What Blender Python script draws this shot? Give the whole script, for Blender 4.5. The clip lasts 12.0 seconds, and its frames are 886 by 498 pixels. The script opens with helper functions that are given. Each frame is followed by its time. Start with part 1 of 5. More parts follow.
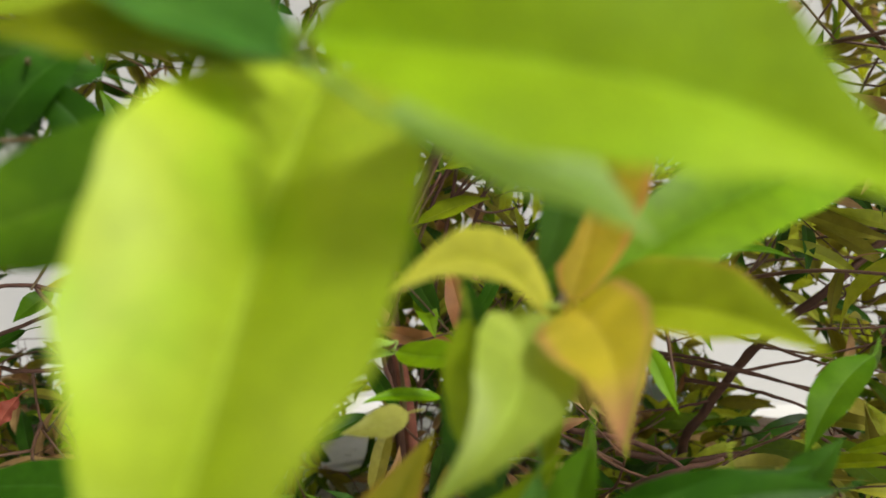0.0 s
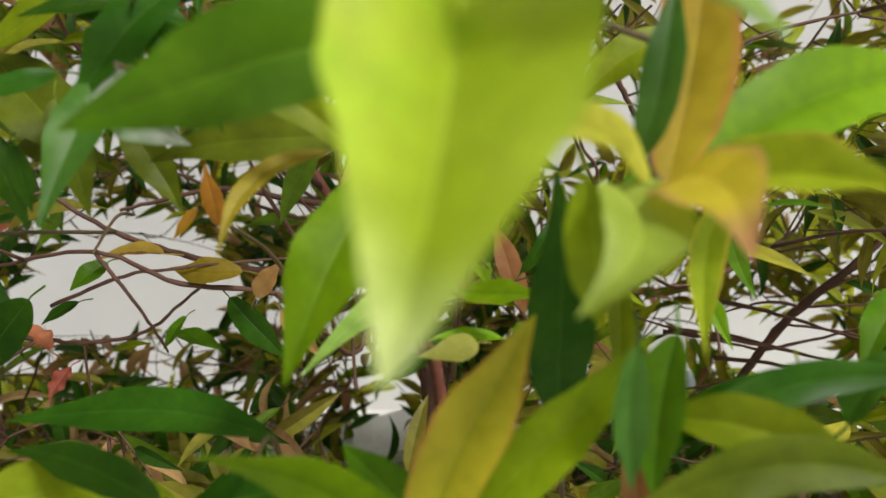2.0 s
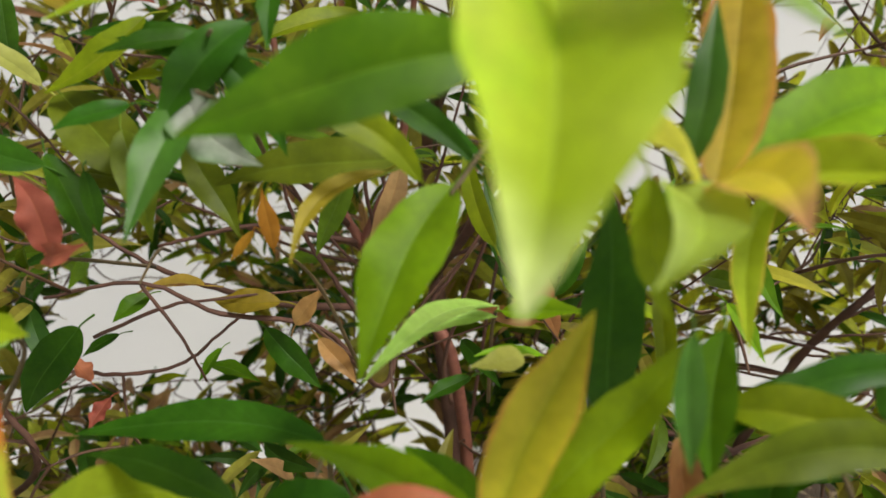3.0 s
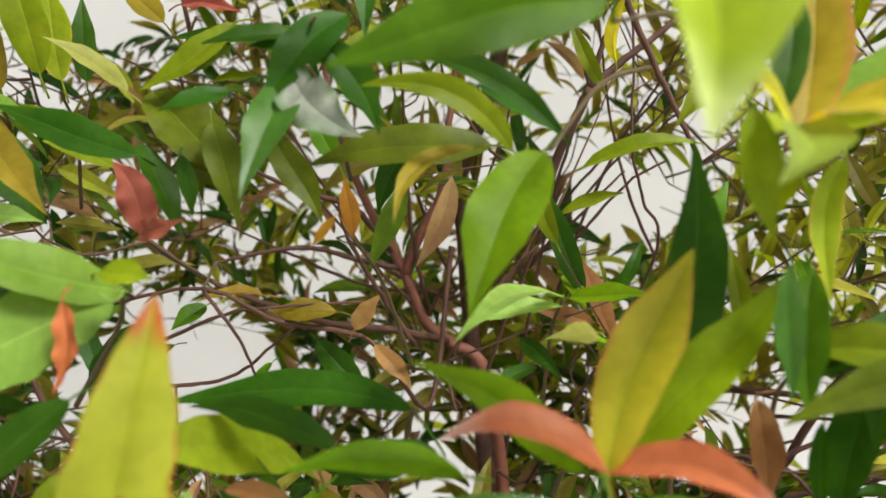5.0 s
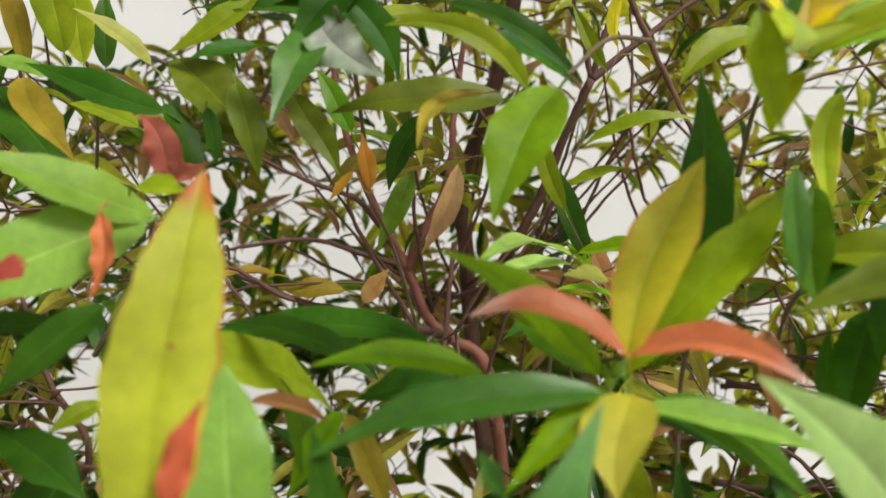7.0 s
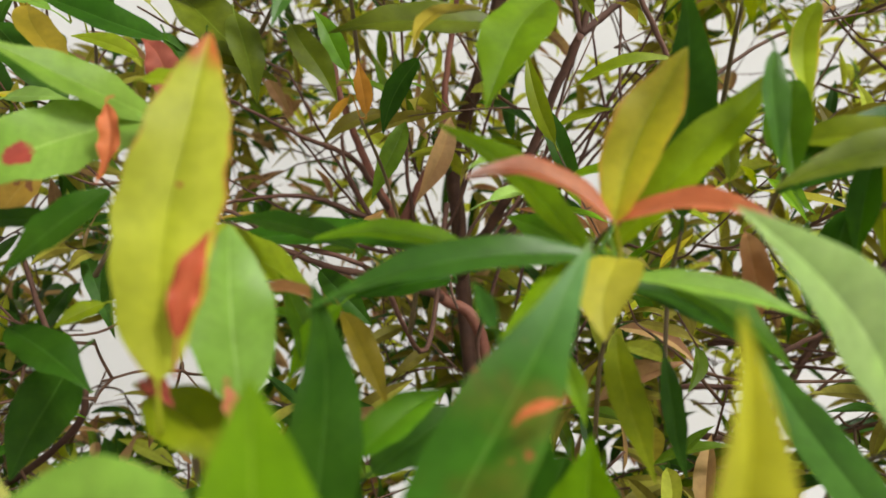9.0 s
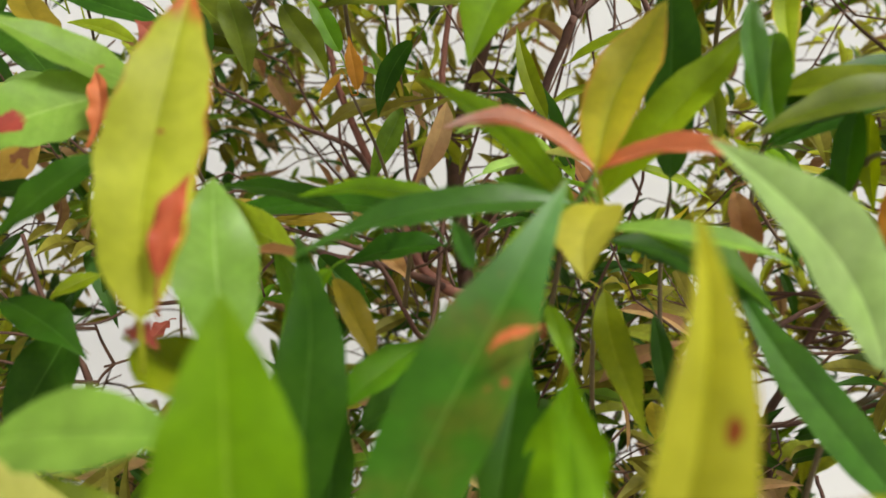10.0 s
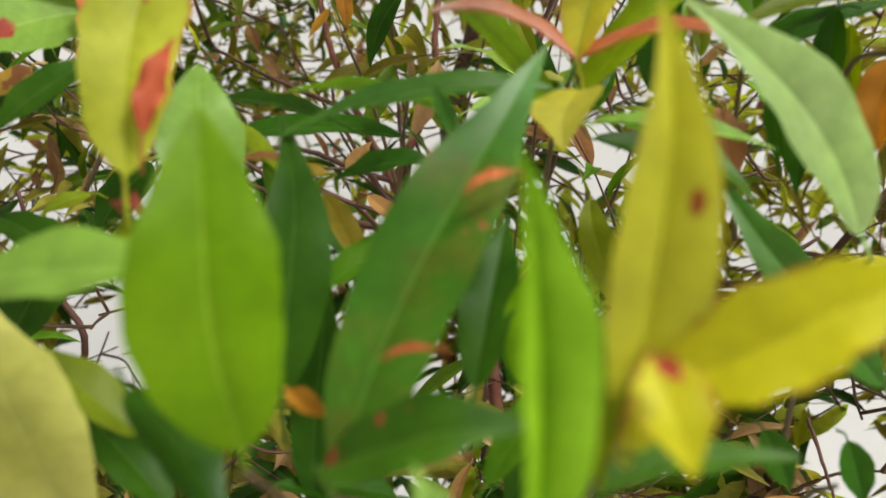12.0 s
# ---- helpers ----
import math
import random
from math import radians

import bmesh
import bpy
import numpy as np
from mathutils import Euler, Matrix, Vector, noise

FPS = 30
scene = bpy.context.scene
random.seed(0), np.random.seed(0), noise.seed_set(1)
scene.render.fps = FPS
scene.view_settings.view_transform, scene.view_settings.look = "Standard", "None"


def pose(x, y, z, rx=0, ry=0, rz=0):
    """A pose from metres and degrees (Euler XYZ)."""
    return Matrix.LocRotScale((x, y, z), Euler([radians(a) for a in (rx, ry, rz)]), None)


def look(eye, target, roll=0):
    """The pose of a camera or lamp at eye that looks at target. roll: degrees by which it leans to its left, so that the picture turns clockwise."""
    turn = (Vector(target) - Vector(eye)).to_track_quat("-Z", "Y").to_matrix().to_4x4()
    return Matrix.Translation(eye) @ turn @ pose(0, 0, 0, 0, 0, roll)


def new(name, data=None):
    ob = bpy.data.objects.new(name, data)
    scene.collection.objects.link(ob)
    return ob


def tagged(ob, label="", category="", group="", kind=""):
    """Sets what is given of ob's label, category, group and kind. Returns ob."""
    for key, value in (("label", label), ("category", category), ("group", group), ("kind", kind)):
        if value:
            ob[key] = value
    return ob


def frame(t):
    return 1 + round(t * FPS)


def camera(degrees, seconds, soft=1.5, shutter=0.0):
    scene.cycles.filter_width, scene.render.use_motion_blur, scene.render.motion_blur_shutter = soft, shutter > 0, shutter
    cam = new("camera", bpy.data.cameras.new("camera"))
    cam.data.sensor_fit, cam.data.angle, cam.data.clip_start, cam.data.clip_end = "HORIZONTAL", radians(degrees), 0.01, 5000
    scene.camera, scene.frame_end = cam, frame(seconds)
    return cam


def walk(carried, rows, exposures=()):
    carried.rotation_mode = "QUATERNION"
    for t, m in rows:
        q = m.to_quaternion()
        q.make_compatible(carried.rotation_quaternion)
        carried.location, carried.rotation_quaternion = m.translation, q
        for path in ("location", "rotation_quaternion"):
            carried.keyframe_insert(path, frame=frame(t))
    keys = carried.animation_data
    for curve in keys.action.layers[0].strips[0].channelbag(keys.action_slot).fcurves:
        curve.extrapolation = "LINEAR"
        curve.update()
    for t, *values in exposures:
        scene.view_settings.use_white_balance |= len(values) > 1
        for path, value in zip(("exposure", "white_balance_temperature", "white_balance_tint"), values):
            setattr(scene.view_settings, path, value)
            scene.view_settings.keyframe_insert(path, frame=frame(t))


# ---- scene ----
cam = camera(60.0, 12.0, soft=1.5, shutter=0.5)
cam.data.dof.use_dof = True
cam.data.dof.focus_distance = 0.36
cam.data.dof.aperture_fstop = 11.0
# seconds, x, y, z, tilt, lean, turn
PATH = [
    (0, 0.0815, 0.0329, 0.5625, 81.27, 0.61, 1.00),
    (0.5, 0.0759, 0.0284, 0.5570, 81.77, 0.02, 1.13),
    (1, 0.0709, 0.0242, 0.5523, 81.87, -0.12, 1.01),
    (1.5, 0.0653, 0.0206, 0.5451, 82.12, -0.11, 0.68),
    (2, 0.0614, 0.0173, 0.5376, 83.16, 0.26, 0.99),
    (2.5, 0.0542, 0.0100, 0.5318, 85.18, 0.10, 1.21),
    (3, 0.0475, 0.0029, 0.5279, 87.10, -0.27, 1.11),
    (3.5, 0.0394, -0.0029, 0.5219, 88.90, -0.04, 1.09),
    (3.7, 0.0356, -0.0045, 0.5182, 89.39, -0.09, 1.01),
    (5.3, 0.0198, -0.0133, 0.4919, 94.18, 0.29, 1.17),
    (5.5, 0.0179, -0.0158, 0.4884, 95.29, 0.21, 1.29),
    (6, 0.0157, -0.0173, 0.4799, 96.54, 0.67, 1.48),
    (6.5, 0.0146, -0.0159, 0.4677, 96.65, 0.60, 0.58),
    (7, 0.0140, -0.0170, 0.4605, 96.60, 0.53, 0.40),
    (7.2, 0.0128, -0.0187, 0.4568, 96.78, 0.43, 0.52),
    (8.8, 0.0143, -0.0208, 0.4296, 97.11, 0.57, 0.15),
    (9, 0.0132, -0.0205, 0.4272, 97.32, 0.48, -0.29),
    (9.5, 0.0166, -0.0182, 0.4198, 97.45, -0.26, -0.00),
    (10, 0.0196, -0.0205, 0.4134, 97.98, -0.57, 0.49),
    (10.5, 0.0213, -0.0223, 0.4057, 98.24, -0.58, 1.08),
    (11, 0.0228, -0.0223, 0.3990, 98.68, -0.97, 0.95),
    (11.5, 0.0237, -0.0210, 0.3888, 98.93, -0.87, 0.73),
    (12, 0.0230, -0.0187, 0.3845, 98.53, -1.00, 0.48),
]
EXPOSURES = [(0.0, -0.22, 6550, 7), (2.0, -0.2, 6550, 7), (3.6, -0.02, 6550, 7), (5.5, 0.1, 6550, 7), (12.0, 0.05, 6550, 7)]
walk(cam, [(t, pose(x, y, z, tilt, 0, turn) @ pose(0, 0, 0, 0, 0, lean)) for t, x, y, z, tilt, lean, turn in PATH], EXPOSURES)

# ---------------------------------------------------------------- light
world = bpy.data.worlds.new("overcast_sky")
scene.world = world
world.use_nodes = True
wn = world.node_tree
sky = wn.nodes.new("ShaderNodeTexSky")
sky.sky_type = "NISHITA"
sky.sun_disc = False
sky.sun_elevation = radians(48.5)
sky.sun_rotation = radians(133)
sky.air_density = 1.0
sky.dust_density = 6.0
sky.ozone_density = 0.6
haze = wn.nodes.new("ShaderNodeHueSaturation")
haze.inputs["Saturation"].default_value = 0.3
wn.links.new(sky.outputs[0], haze.inputs["Color"])
wn.links.new(haze.outputs[0], wn.nodes["Background"].inputs[0])
wn.nodes["Background"].inputs[1].default_value = 0.12
sun = new("sun", bpy.data.lights.new("sun", "SUN"))
sun.data.energy = 3.9
sun.data.angle = radians(14)
sun.data.color = (1.0, 0.96, 0.9)
sun.matrix_basis = look((1.7, -1.6, 2.7), (0, 0, 0))


# ---------------------------------------------------------------- materials
def material(name):
    m = bpy.data.materials.new(name)
    m.use_nodes = True
    nt = m.node_tree
    return m, nt, nt.nodes["Principled BSDF"]


def node(nt, kind, **values):
    n = nt.nodes.new(kind)
    for key, value in values.items():
        n.inputs[key.replace("_", " ")].default_value = value
    return n


def calc(nt, op, a, b=None, c=None, clamp=False):
    n = nt.nodes.new("ShaderNodeMath")
    n.operation, n.use_clamp = op, clamp
    for k, v in enumerate((a, b, c)):
        if v is None:
            continue
        if isinstance(v, (int, float)):
            n.inputs[k].default_value = v
        else:
            nt.links.new(v, n.inputs[k])
    return n.outputs[0]


def mix(nt, fac, a, b):
    n = nt.nodes.new("ShaderNodeMix")
    n.data_type = "RGBA"
    for sock, v in ((n.inputs["Factor"], fac), (n.inputs["A"], a), (n.inputs["B"], b)):
        if isinstance(v, tuple):
            sock.default_value = (*v, 1)
        elif isinstance(v, (int, float)):
            sock.default_value = v
        else:
            nt.links.new(v, sock)
    return n.outputs["Result"]


def ramp(nt, x, lo, hi):
    n = nt.nodes.new("ShaderNodeMapRange")
    n.interpolation_type = "SMOOTHSTEP"
    nt.links.new(x, n.inputs["Value"])
    n.inputs["From Min"].default_value, n.inputs["From Max"].default_value = lo, hi
    return n.outputs["Result"]


def leaf_material(name, base, other, edge=None, edge_from=0.55, tip=None, tip_from=0.75, spots=None, spot_size=150.0, spot_from=0.66, sheer=0.42, rough=0.42, rib=None, island=False, vary=0.2, stain=None, core=None, mark=None, gloss=0.14):
    """A waxy leaf: two tones, a pale midrib, fine side veins, a tinted margin or tip, blotches; light comes through it."""
    m, nt, bsdf = material(name)
    L = nt.links
    uv = nt.nodes.new("ShaderNodeTexCoord")
    sep = nt.nodes.new("ShaderNodeSeparateXYZ")
    L.new(uv.outputs["UV"], sep.inputs[0])
    along, across = sep.outputs["X"], calc(nt, "ABSOLUTE", calc(nt, "SUBTRACT", calc(nt, "MULTIPLY", sep.outputs["Y"], 2.0), 1.0))
    if island:
        rnd = nt.nodes.new("ShaderNodeNewGeometry").outputs["Random Per Island"]
    else:
        rnd = nt.nodes.new("ShaderNodeObjectInfo").outputs["Random"]
    geo = nt.nodes.new("ShaderNodeNewGeometry").outputs["Position"]
    big = node(nt, "ShaderNodeTexNoise", Scale=55.0, Detail=3.0)
    fine = node(nt, "ShaderNodeTexNoise", Scale=900.0, Detail=4.0, Roughness=0.7)
    L.new(geo, big.inputs["Vector"])
    L.new(geo, fine.inputs["Vector"])
    blend = calc(nt, "ADD", calc(nt, "MULTIPLY", ramp(nt, big.outputs[0], 0.3, 0.7), 0.55), calc(nt, "MULTIPLY", rnd, 0.45))
    col = mix(nt, blend, base, other)
    if edge:
        wob = calc(nt, "ADD", across, calc(nt, "MULTIPLY", calc(nt, "SUBTRACT", big.outputs[0], 0.5), 0.5))
        col = mix(nt, ramp(nt, wob, edge_from, 1.05), col, edge)
    if tip:
        col = mix(nt, ramp(nt, calc(nt, "ADD", along, calc(nt, "MULTIPLY", calc(nt, "SUBTRACT", big.outputs[0], 0.5), 0.2)), tip_from, tip_from + (0.26 if tip_from < 0.8 else 0.08)), col, tip)
    if core:
        col = mix(nt, calc(nt, "MULTIPLY", calc(nt, "SUBTRACT", 1.0, ramp(nt, across, 0.0, 0.42)), 0.6), col, core)
    # side veins leave the midrib at a slant
    vein = calc(nt, "SINE", calc(nt, "MULTIPLY", calc(nt, "ADD", calc(nt, "SUBTRACT", along, calc(nt, "MULTIPLY", across, 0.12)), calc(nt, "MULTIPLY", big.outputs[0], 0.12)), 96.0))
    vein = calc(nt, "MULTIPLY", ramp(nt, vein, 0.45, 1.0), ramp(nt, big.outputs[0], 0.3, 0.75))
    col = mix(nt, calc(nt, "MULTIPLY", vein, 0.075), col, rib or other)
    col = mix(nt, calc(nt, "MULTIPLY", ramp(nt, fine.outputs[0], 0.35, 0.75), 0.16), col, other)
    midrib = calc(nt, "SUBTRACT", 1.0, ramp(nt, across, 0.012, 0.05), clamp=True)
    col = mix(nt, calc(nt, "MULTIPLY", midrib, 0.4), col, rib or other)
    if spots:
        blot = node(nt, "ShaderNodeTexNoise", Scale=spot_size, Detail=2.0, Roughness=0.4)
        L.new(geo, blot.inputs["Vector"])
        col = mix(nt, ramp(nt, blot.outputs[0], spot_from, spot_from + 0.04), col, spots)
    if mark:
        u0, v0, ru, rv, tint = mark
        du = calc(nt, "POWER", calc(nt, "ABSOLUTE", calc(nt, "DIVIDE", calc(nt, "SUBTRACT", along, u0), ru)), 2.0)
        dv = calc(nt, "POWER", calc(nt, "ABSOLUTE", calc(nt, "DIVIDE", calc(nt, "SUBTRACT", sep.outputs["Y"], v0), rv)), 2.0)
        rag = node(nt, "ShaderNodeTexNoise", Scale=380.0, Detail=2.0)
        L.new(geo, rag.inputs["Vector"])
        blotch = calc(nt, "ADD", calc(nt, "ADD", du, dv), calc(nt, "MULTIPLY", calc(nt, "SUBTRACT", rag.outputs[0], 0.5), 1.6))
        col = mix(nt, calc(nt, "SUBTRACT", 1.0, ramp(nt, blotch, 0.6, 1.1)), col, tint)
    if stain:
        wide = node(nt, "ShaderNodeTexNoise", Scale=48.0, Detail=3.0, Roughness=0.6)
        L.new(geo, wide.inputs["Vector"])
        col = mix(nt, calc(nt, "MULTIPLY", ramp(nt, wide.outputs[0], 0.50, 0.72), 0.45), col, stain)
    # slow drift of tone over the blade; one half painted paler, as if facing the sky
    drift = node(nt, "ShaderNodeTexNoise", Scale=26.0, Detail=2.0, Roughness=0.5)
    L.new(geo, drift.inputs["Vector"])
    tone = calc(nt, "ADD", 0.84, calc(nt, "MULTIPLY", ramp(nt, calc(nt, "ADD", drift.outputs[0], calc(nt, "MULTIPLY", calc(nt, "SUBTRACT", sep.outputs["Y"], 0.5), 0.22)), 0.28, 0.72), 0.32))
    mottle = node(nt, "ShaderNodeTexNoise", Scale=190.0, Detail=4.0, Roughness=0.65)
    L.new(geo, mottle.inputs["Vector"])
    tone = calc(nt, "MULTIPLY", tone, calc(nt, "ADD", 0.88, calc(nt, "MULTIPLY", ramp(nt, mottle.outputs[0], 0.3, 0.7), 0.22)))
    hsv = node(nt, "ShaderNodeHueSaturation")
    L.new(col, hsv.inputs["Color"])
    L.new(calc(nt, "ADD", 0.488, calc(nt, "MULTIPLY", rnd, 0.02)), hsv.inputs["Hue"])
    L.new(calc(nt, "MULTIPLY", tone, calc(nt, "ADD", 1.0 - vary / 2, calc(nt, "MULTIPLY", rnd, vary))), hsv.inputs["Value"])
    col = hsv.outputs[0]
    bsdf.inputs["Roughness"].default_value = rough
    bsdf.inputs["Specular IOR Level"].default_value = gloss
    L.new(calc(nt, "ADD", rough - 0.1, calc(nt, "MULTIPLY", big.outputs[0], 0.25)), bsdf.inputs["Roughness"])
    L.new(col, bsdf.inputs["Base Color"])
    bump = node(nt, "ShaderNodeBump", Strength=0.3, Distance=0.0007)
    height = calc(nt, "ADD", calc(nt, "MULTIPLY", vein, -0.07), calc(nt, "ADD", calc(nt, "ADD", calc(nt, "MULTIPLY", big.outputs[0], 1.5), calc(nt, "MULTIPLY", mottle.outputs[0], 0.35)), calc(nt, "MULTIPLY", midrib, -0.3)))
    L.new(height, bump.inputs["Height"])
    L.new(bump.outputs[0], bsdf.inputs["Normal"])
    trans = nt.nodes.new("ShaderNodeBsdfTranslucent")
    warm = node(nt, "ShaderNodeHueSaturation", Hue=0.485, Saturation=1.1, Value=1.25)
    L.new(col, warm.inputs["Color"])
    L.new(warm.outputs[0], trans.inputs["Color"])
    both = nt.nodes.new("ShaderNodeMixShader")
    both.inputs[0].default_value = sheer
    L.new(bsdf.outputs[0], both.inputs[1])
    L.new(trans.outputs[0], both.inputs[2])
    L.new(both.outputs[0], nt.nodes["Material Output"].inputs["Surface"])
    return m


def rough_material(name, base, other, scale, rough=0.8, bump=0.3, depth=0.001, fine=8.0, dark=None, dark_from=0.62):
    m, nt, bsdf = material(name)
    geo = nt.nodes.new("ShaderNodeNewGeometry").outputs["Position"]
    big = node(nt, "ShaderNodeTexNoise", Scale=scale, Detail=4.0, Roughness=0.6)
    small = node(nt, "ShaderNodeTexNoise", Scale=scale * fine, Detail=5.0, Roughness=0.7)
    for n in (big, small):
        nt.links.new(geo, n.inputs["Vector"])
    col = mix(nt, calc(nt, "ADD", calc(nt, "MULTIPLY", ramp(nt, big.outputs[0], 0.3, 0.7), 0.6), calc(nt, "MULTIPLY", small.outputs[0], 0.4)), base, other)
    if dark:
        col = mix(nt, ramp(nt, calc(nt, "ADD", calc(nt, "MULTIPLY", big.outputs[0], 0.5), calc(nt, "MULTIPLY", small.outputs[0], 0.5)), dark_from, dark_from + 0.06), col, dark)
    nt.links.new(col, bsdf.inputs["Base Color"])
    bsdf.inputs["Roughness"].default_value = rough
    b = node(nt, "ShaderNodeBump", Strength=bump, Distance=depth)
    nt.links.new(small.outputs[0], b.inputs["Height"])
    nt.links.new(b.outputs[0], bsdf.inputs["Normal"])
    return m


# the pale tip is sheen painted into the colour
LIME = leaf_material("leaf_young_lime", (0.27, 0.40, 0.010), (0.40, 0.515, 0.035), rib=(0.48, 0.62, 0.09), sheer=0.36, gloss=0.26, stain=(0.26, 0.50, 0.010), tip=(0.60, 0.70, 0.30), tip_from=0.76)
CELADON = leaf_material("leaf_waxy_green", (0.12, 0.245, 0.030), (0.18, 0.325, 0.06), rib=(0.36, 0.52, 0.18), sheer=0.35, rough=0.34)
CURLED = leaf_material("leaf_pale_lime", (0.25, 0.35, 0.035), (0.36, 0.45, 0.08), rib=(0.46, 0.58, 0.12), sheer=0.42, gloss=0.3)
GRASS = leaf_material("leaf_grass_green", (0.19, 0.33, 0.006), (0.29, 0.44, 0.015), rib=(0.36, 0.54, 0.06), sheer=0.5, stain=(0.30, 0.50, 0.03))
PALE = leaf_material("leaf_pale_green", (0.22, 0.40, 0.07), (0.34, 0.50, 0.12), rib=(0.42, 0.58, 0.22), rough=0.36)
BRIGHT = leaf_material("leaf_bright_green", (0.12, 0.26, 0.003), (0.19, 0.34, 0.005), rib=(0.24, 0.42, 0.03), core=(0.10, 0.22, 0.004))
GREEN = leaf_material("leaf_green", (0.05, 0.15, 0.004), (0.10, 0.22, 0.008), rib=(0.16, 0.32, 0.03), sheer=0.35)
DARK = leaf_material("leaf_dark_green", (0.015, 0.062, 0.003), (0.034, 0.100, 0.005), rib=(0.08, 0.18, 0.03), sheer=0.28, rough=0.4, gloss=0.1)
TEAL = leaf_material("leaf_deep_green", (0.032, 0.112, 0.010), (0.066, 0.165, 0.018), rib=(0.12, 0.26, 0.05), sheer=0.32, rough=0.34, gloss=0.22)
OLIVE = leaf_material("leaf_olive", (0.13, 0.20, 0.004), (0.23, 0.29, 0.008), rib=(0.34, 0.38, 0.04))
YELLOW = leaf_material("leaf_yellow", (0.48, 0.50, 0.012), (0.60, 0.60, 0.02), rib=(0.40, 0.42, 0.03), edge=(0.60, 0.40, 0.05), edge_from=0.8, sheer=0.45)
GILT = leaf_material("leaf_yellow_orange_margin", (0.54, 0.52, 0.028), (0.64, 0.60, 0.05), core=(0.44, 0.48, 0.02), rib=(0.24, 0.30, 0.015), edge=(0.64, 0.38, 0.06), edge_from=0.78, sheer=0.45, gloss=0.3, rough=0.36)
# spots and stain are the leaf's own; the paler tip is painted sheen
SPOTTED = leaf_material("leaf_green_spotted", (0.026, 0.10, 0.003), (0.05, 0.145, 0.006), rib=(0.16, 0.30, 0.05), spots=(0.28, 0.08, 0.03), spot_size=150.0, spot_from=0.68, sheer=0.3, stain=(0.15, 0.10, 0.015), tip=(0.10, 0.23, 0.06), tip_from=0.62, gloss=0.2)
SPOTTED_YELLOW = leaf_material("leaf_golden_brown_edged", (0.45, 0.45, 0.008), (0.55, 0.54, 0.015), rib=(0.30, 0.30, 0.02), edge=(0.30, 0.11, 0.02), edge_from=0.93, spots=(0.30, 0.10, 0.03), spot_size=110.0, spot_from=0.69, sheer=0.45, stain=(0.34, 0.42, 0.02))
SPEAR = leaf_material("leaf_greenish_yellow", (0.47, 0.475, 0.045), (0.58, 0.57, 0.09), rib=(0.44, 0.50, 0.05), edge=(0.50, 0.30, 0.05), edge_from=0.95, sheer=0.55)
SPEAR_MARKED = leaf_material("leaf_greenish_yellow_marked", (0.50, 0.53, 0.035), (0.61, 0.64, 0.07), rib=(0.44, 0.50, 0.05), edge=(0.50, 0.30, 0.05), edge_from=0.95, sheer=0.5, mark=(0.545, 0.76, 0.032, 0.085, (0.34, 0.12, 0.03)))
VIVID = leaf_material("leaf_vivid_green", (0.088, 0.205, 0.002), (0.150, 0.280, 0.003), rib=(0.28, 0.44, 0.04), core=(0.10, 0.21, 0.002), sheer=0.45, gloss=0.12)
FRESH = leaf_material("leaf_fresh_lime", (0.17, 0.36, 0.010), (0.26, 0.46, 0.025), rib=(0.16, 0.32, 0.02), core=(0.08, 0.22, 0.005), sheer=0.5)
MINT = leaf_material("leaf_mint_green", (0.29, 0.49, 0.13), (0.41, 0.60, 0.22), rib=(0.5, 0.68, 0.32), sheer=0.42, rough=0.34, gloss=0.55)
MOSS = leaf_material("leaf_moss_green", (0.064, 0.092, 0.003), (0.118, 0.152, 0.007), rib=(0.16, 0.24, 0.03), sheer=0.35)
LIMEOLIVE = leaf_material("leaf_lime_olive", (0.20, 0.30, 0.012), (0.30, 0.40, 0.025), rib=(0.34, 0.42, 0.06), sheer=0.4, gloss=0.12)
SPEAR_DULL = leaf_material("leaf_khaki", (0.30, 0.32, 0.06), (0.42, 0.42, 0.11), rib=(0.40, 0.42, 0.12), sheer=0.45)
HONEY_BROWN = leaf_material("leaf_golden_brown", (0.34, 0.20, 0.03), (0.44, 0.30, 0.06), rib=(0.5, 0.36, 0.1), sheer=0.45, spots=(0.22, 0.10, 0.04), spot_from=0.62)
AMBER = leaf_material("leaf_amber", (0.42, 0.18, 0.02), (0.50, 0.27, 0.04), rib=(0.5, 0.3, 0.06), sheer=0.5)
HONEY = leaf_material("leaf_honey_yellow", (0.58, 0.52, 0.04), (0.68, 0.58, 0.08), rib=(0.56, 0.48, 0.08), edge=(0.60, 0.36, 0.14), edge_from=0.7, tip=(0.62, 0.34, 0.18), tip_from=0.7, sheer=0.5)
RUST = leaf_material("leaf_rust_brown", (0.32, 0.15, 0.05), (0.40, 0.24, 0.09), rib=(0.42, 0.26, 0.1), sheer=0.45)
YELLOW_RED_TIP = leaf_material("leaf_yellow_red_tip", (0.34, 0.38, 0.025), (0.44, 0.47, 0.05), rib=(0.34, 0.38, 0.03), core=(0.34, 0.38, 0.02), edge=(0.42, 0.14, 0.035), edge_from=0.92, tip=(0.46, 0.13, 0.035), tip_from=0.83, spots=(0.34, 0.12, 0.04), spot_size=130.0, spot_from=0.72, sheer=0.45)
PALE_SPOTTED = leaf_material("leaf_pale_green_spotted", (0.13, 0.255, 0.028), (0.19, 0.315, 0.05), rib=(0.36, 0.50, 0.14), spots=(0.36, 0.07, 0.04), spot_size=65.0, spot_from=0.70, mark=(0.62, 0.5, 0.075, 0.17, (0.27, 0.05, 0.035)))
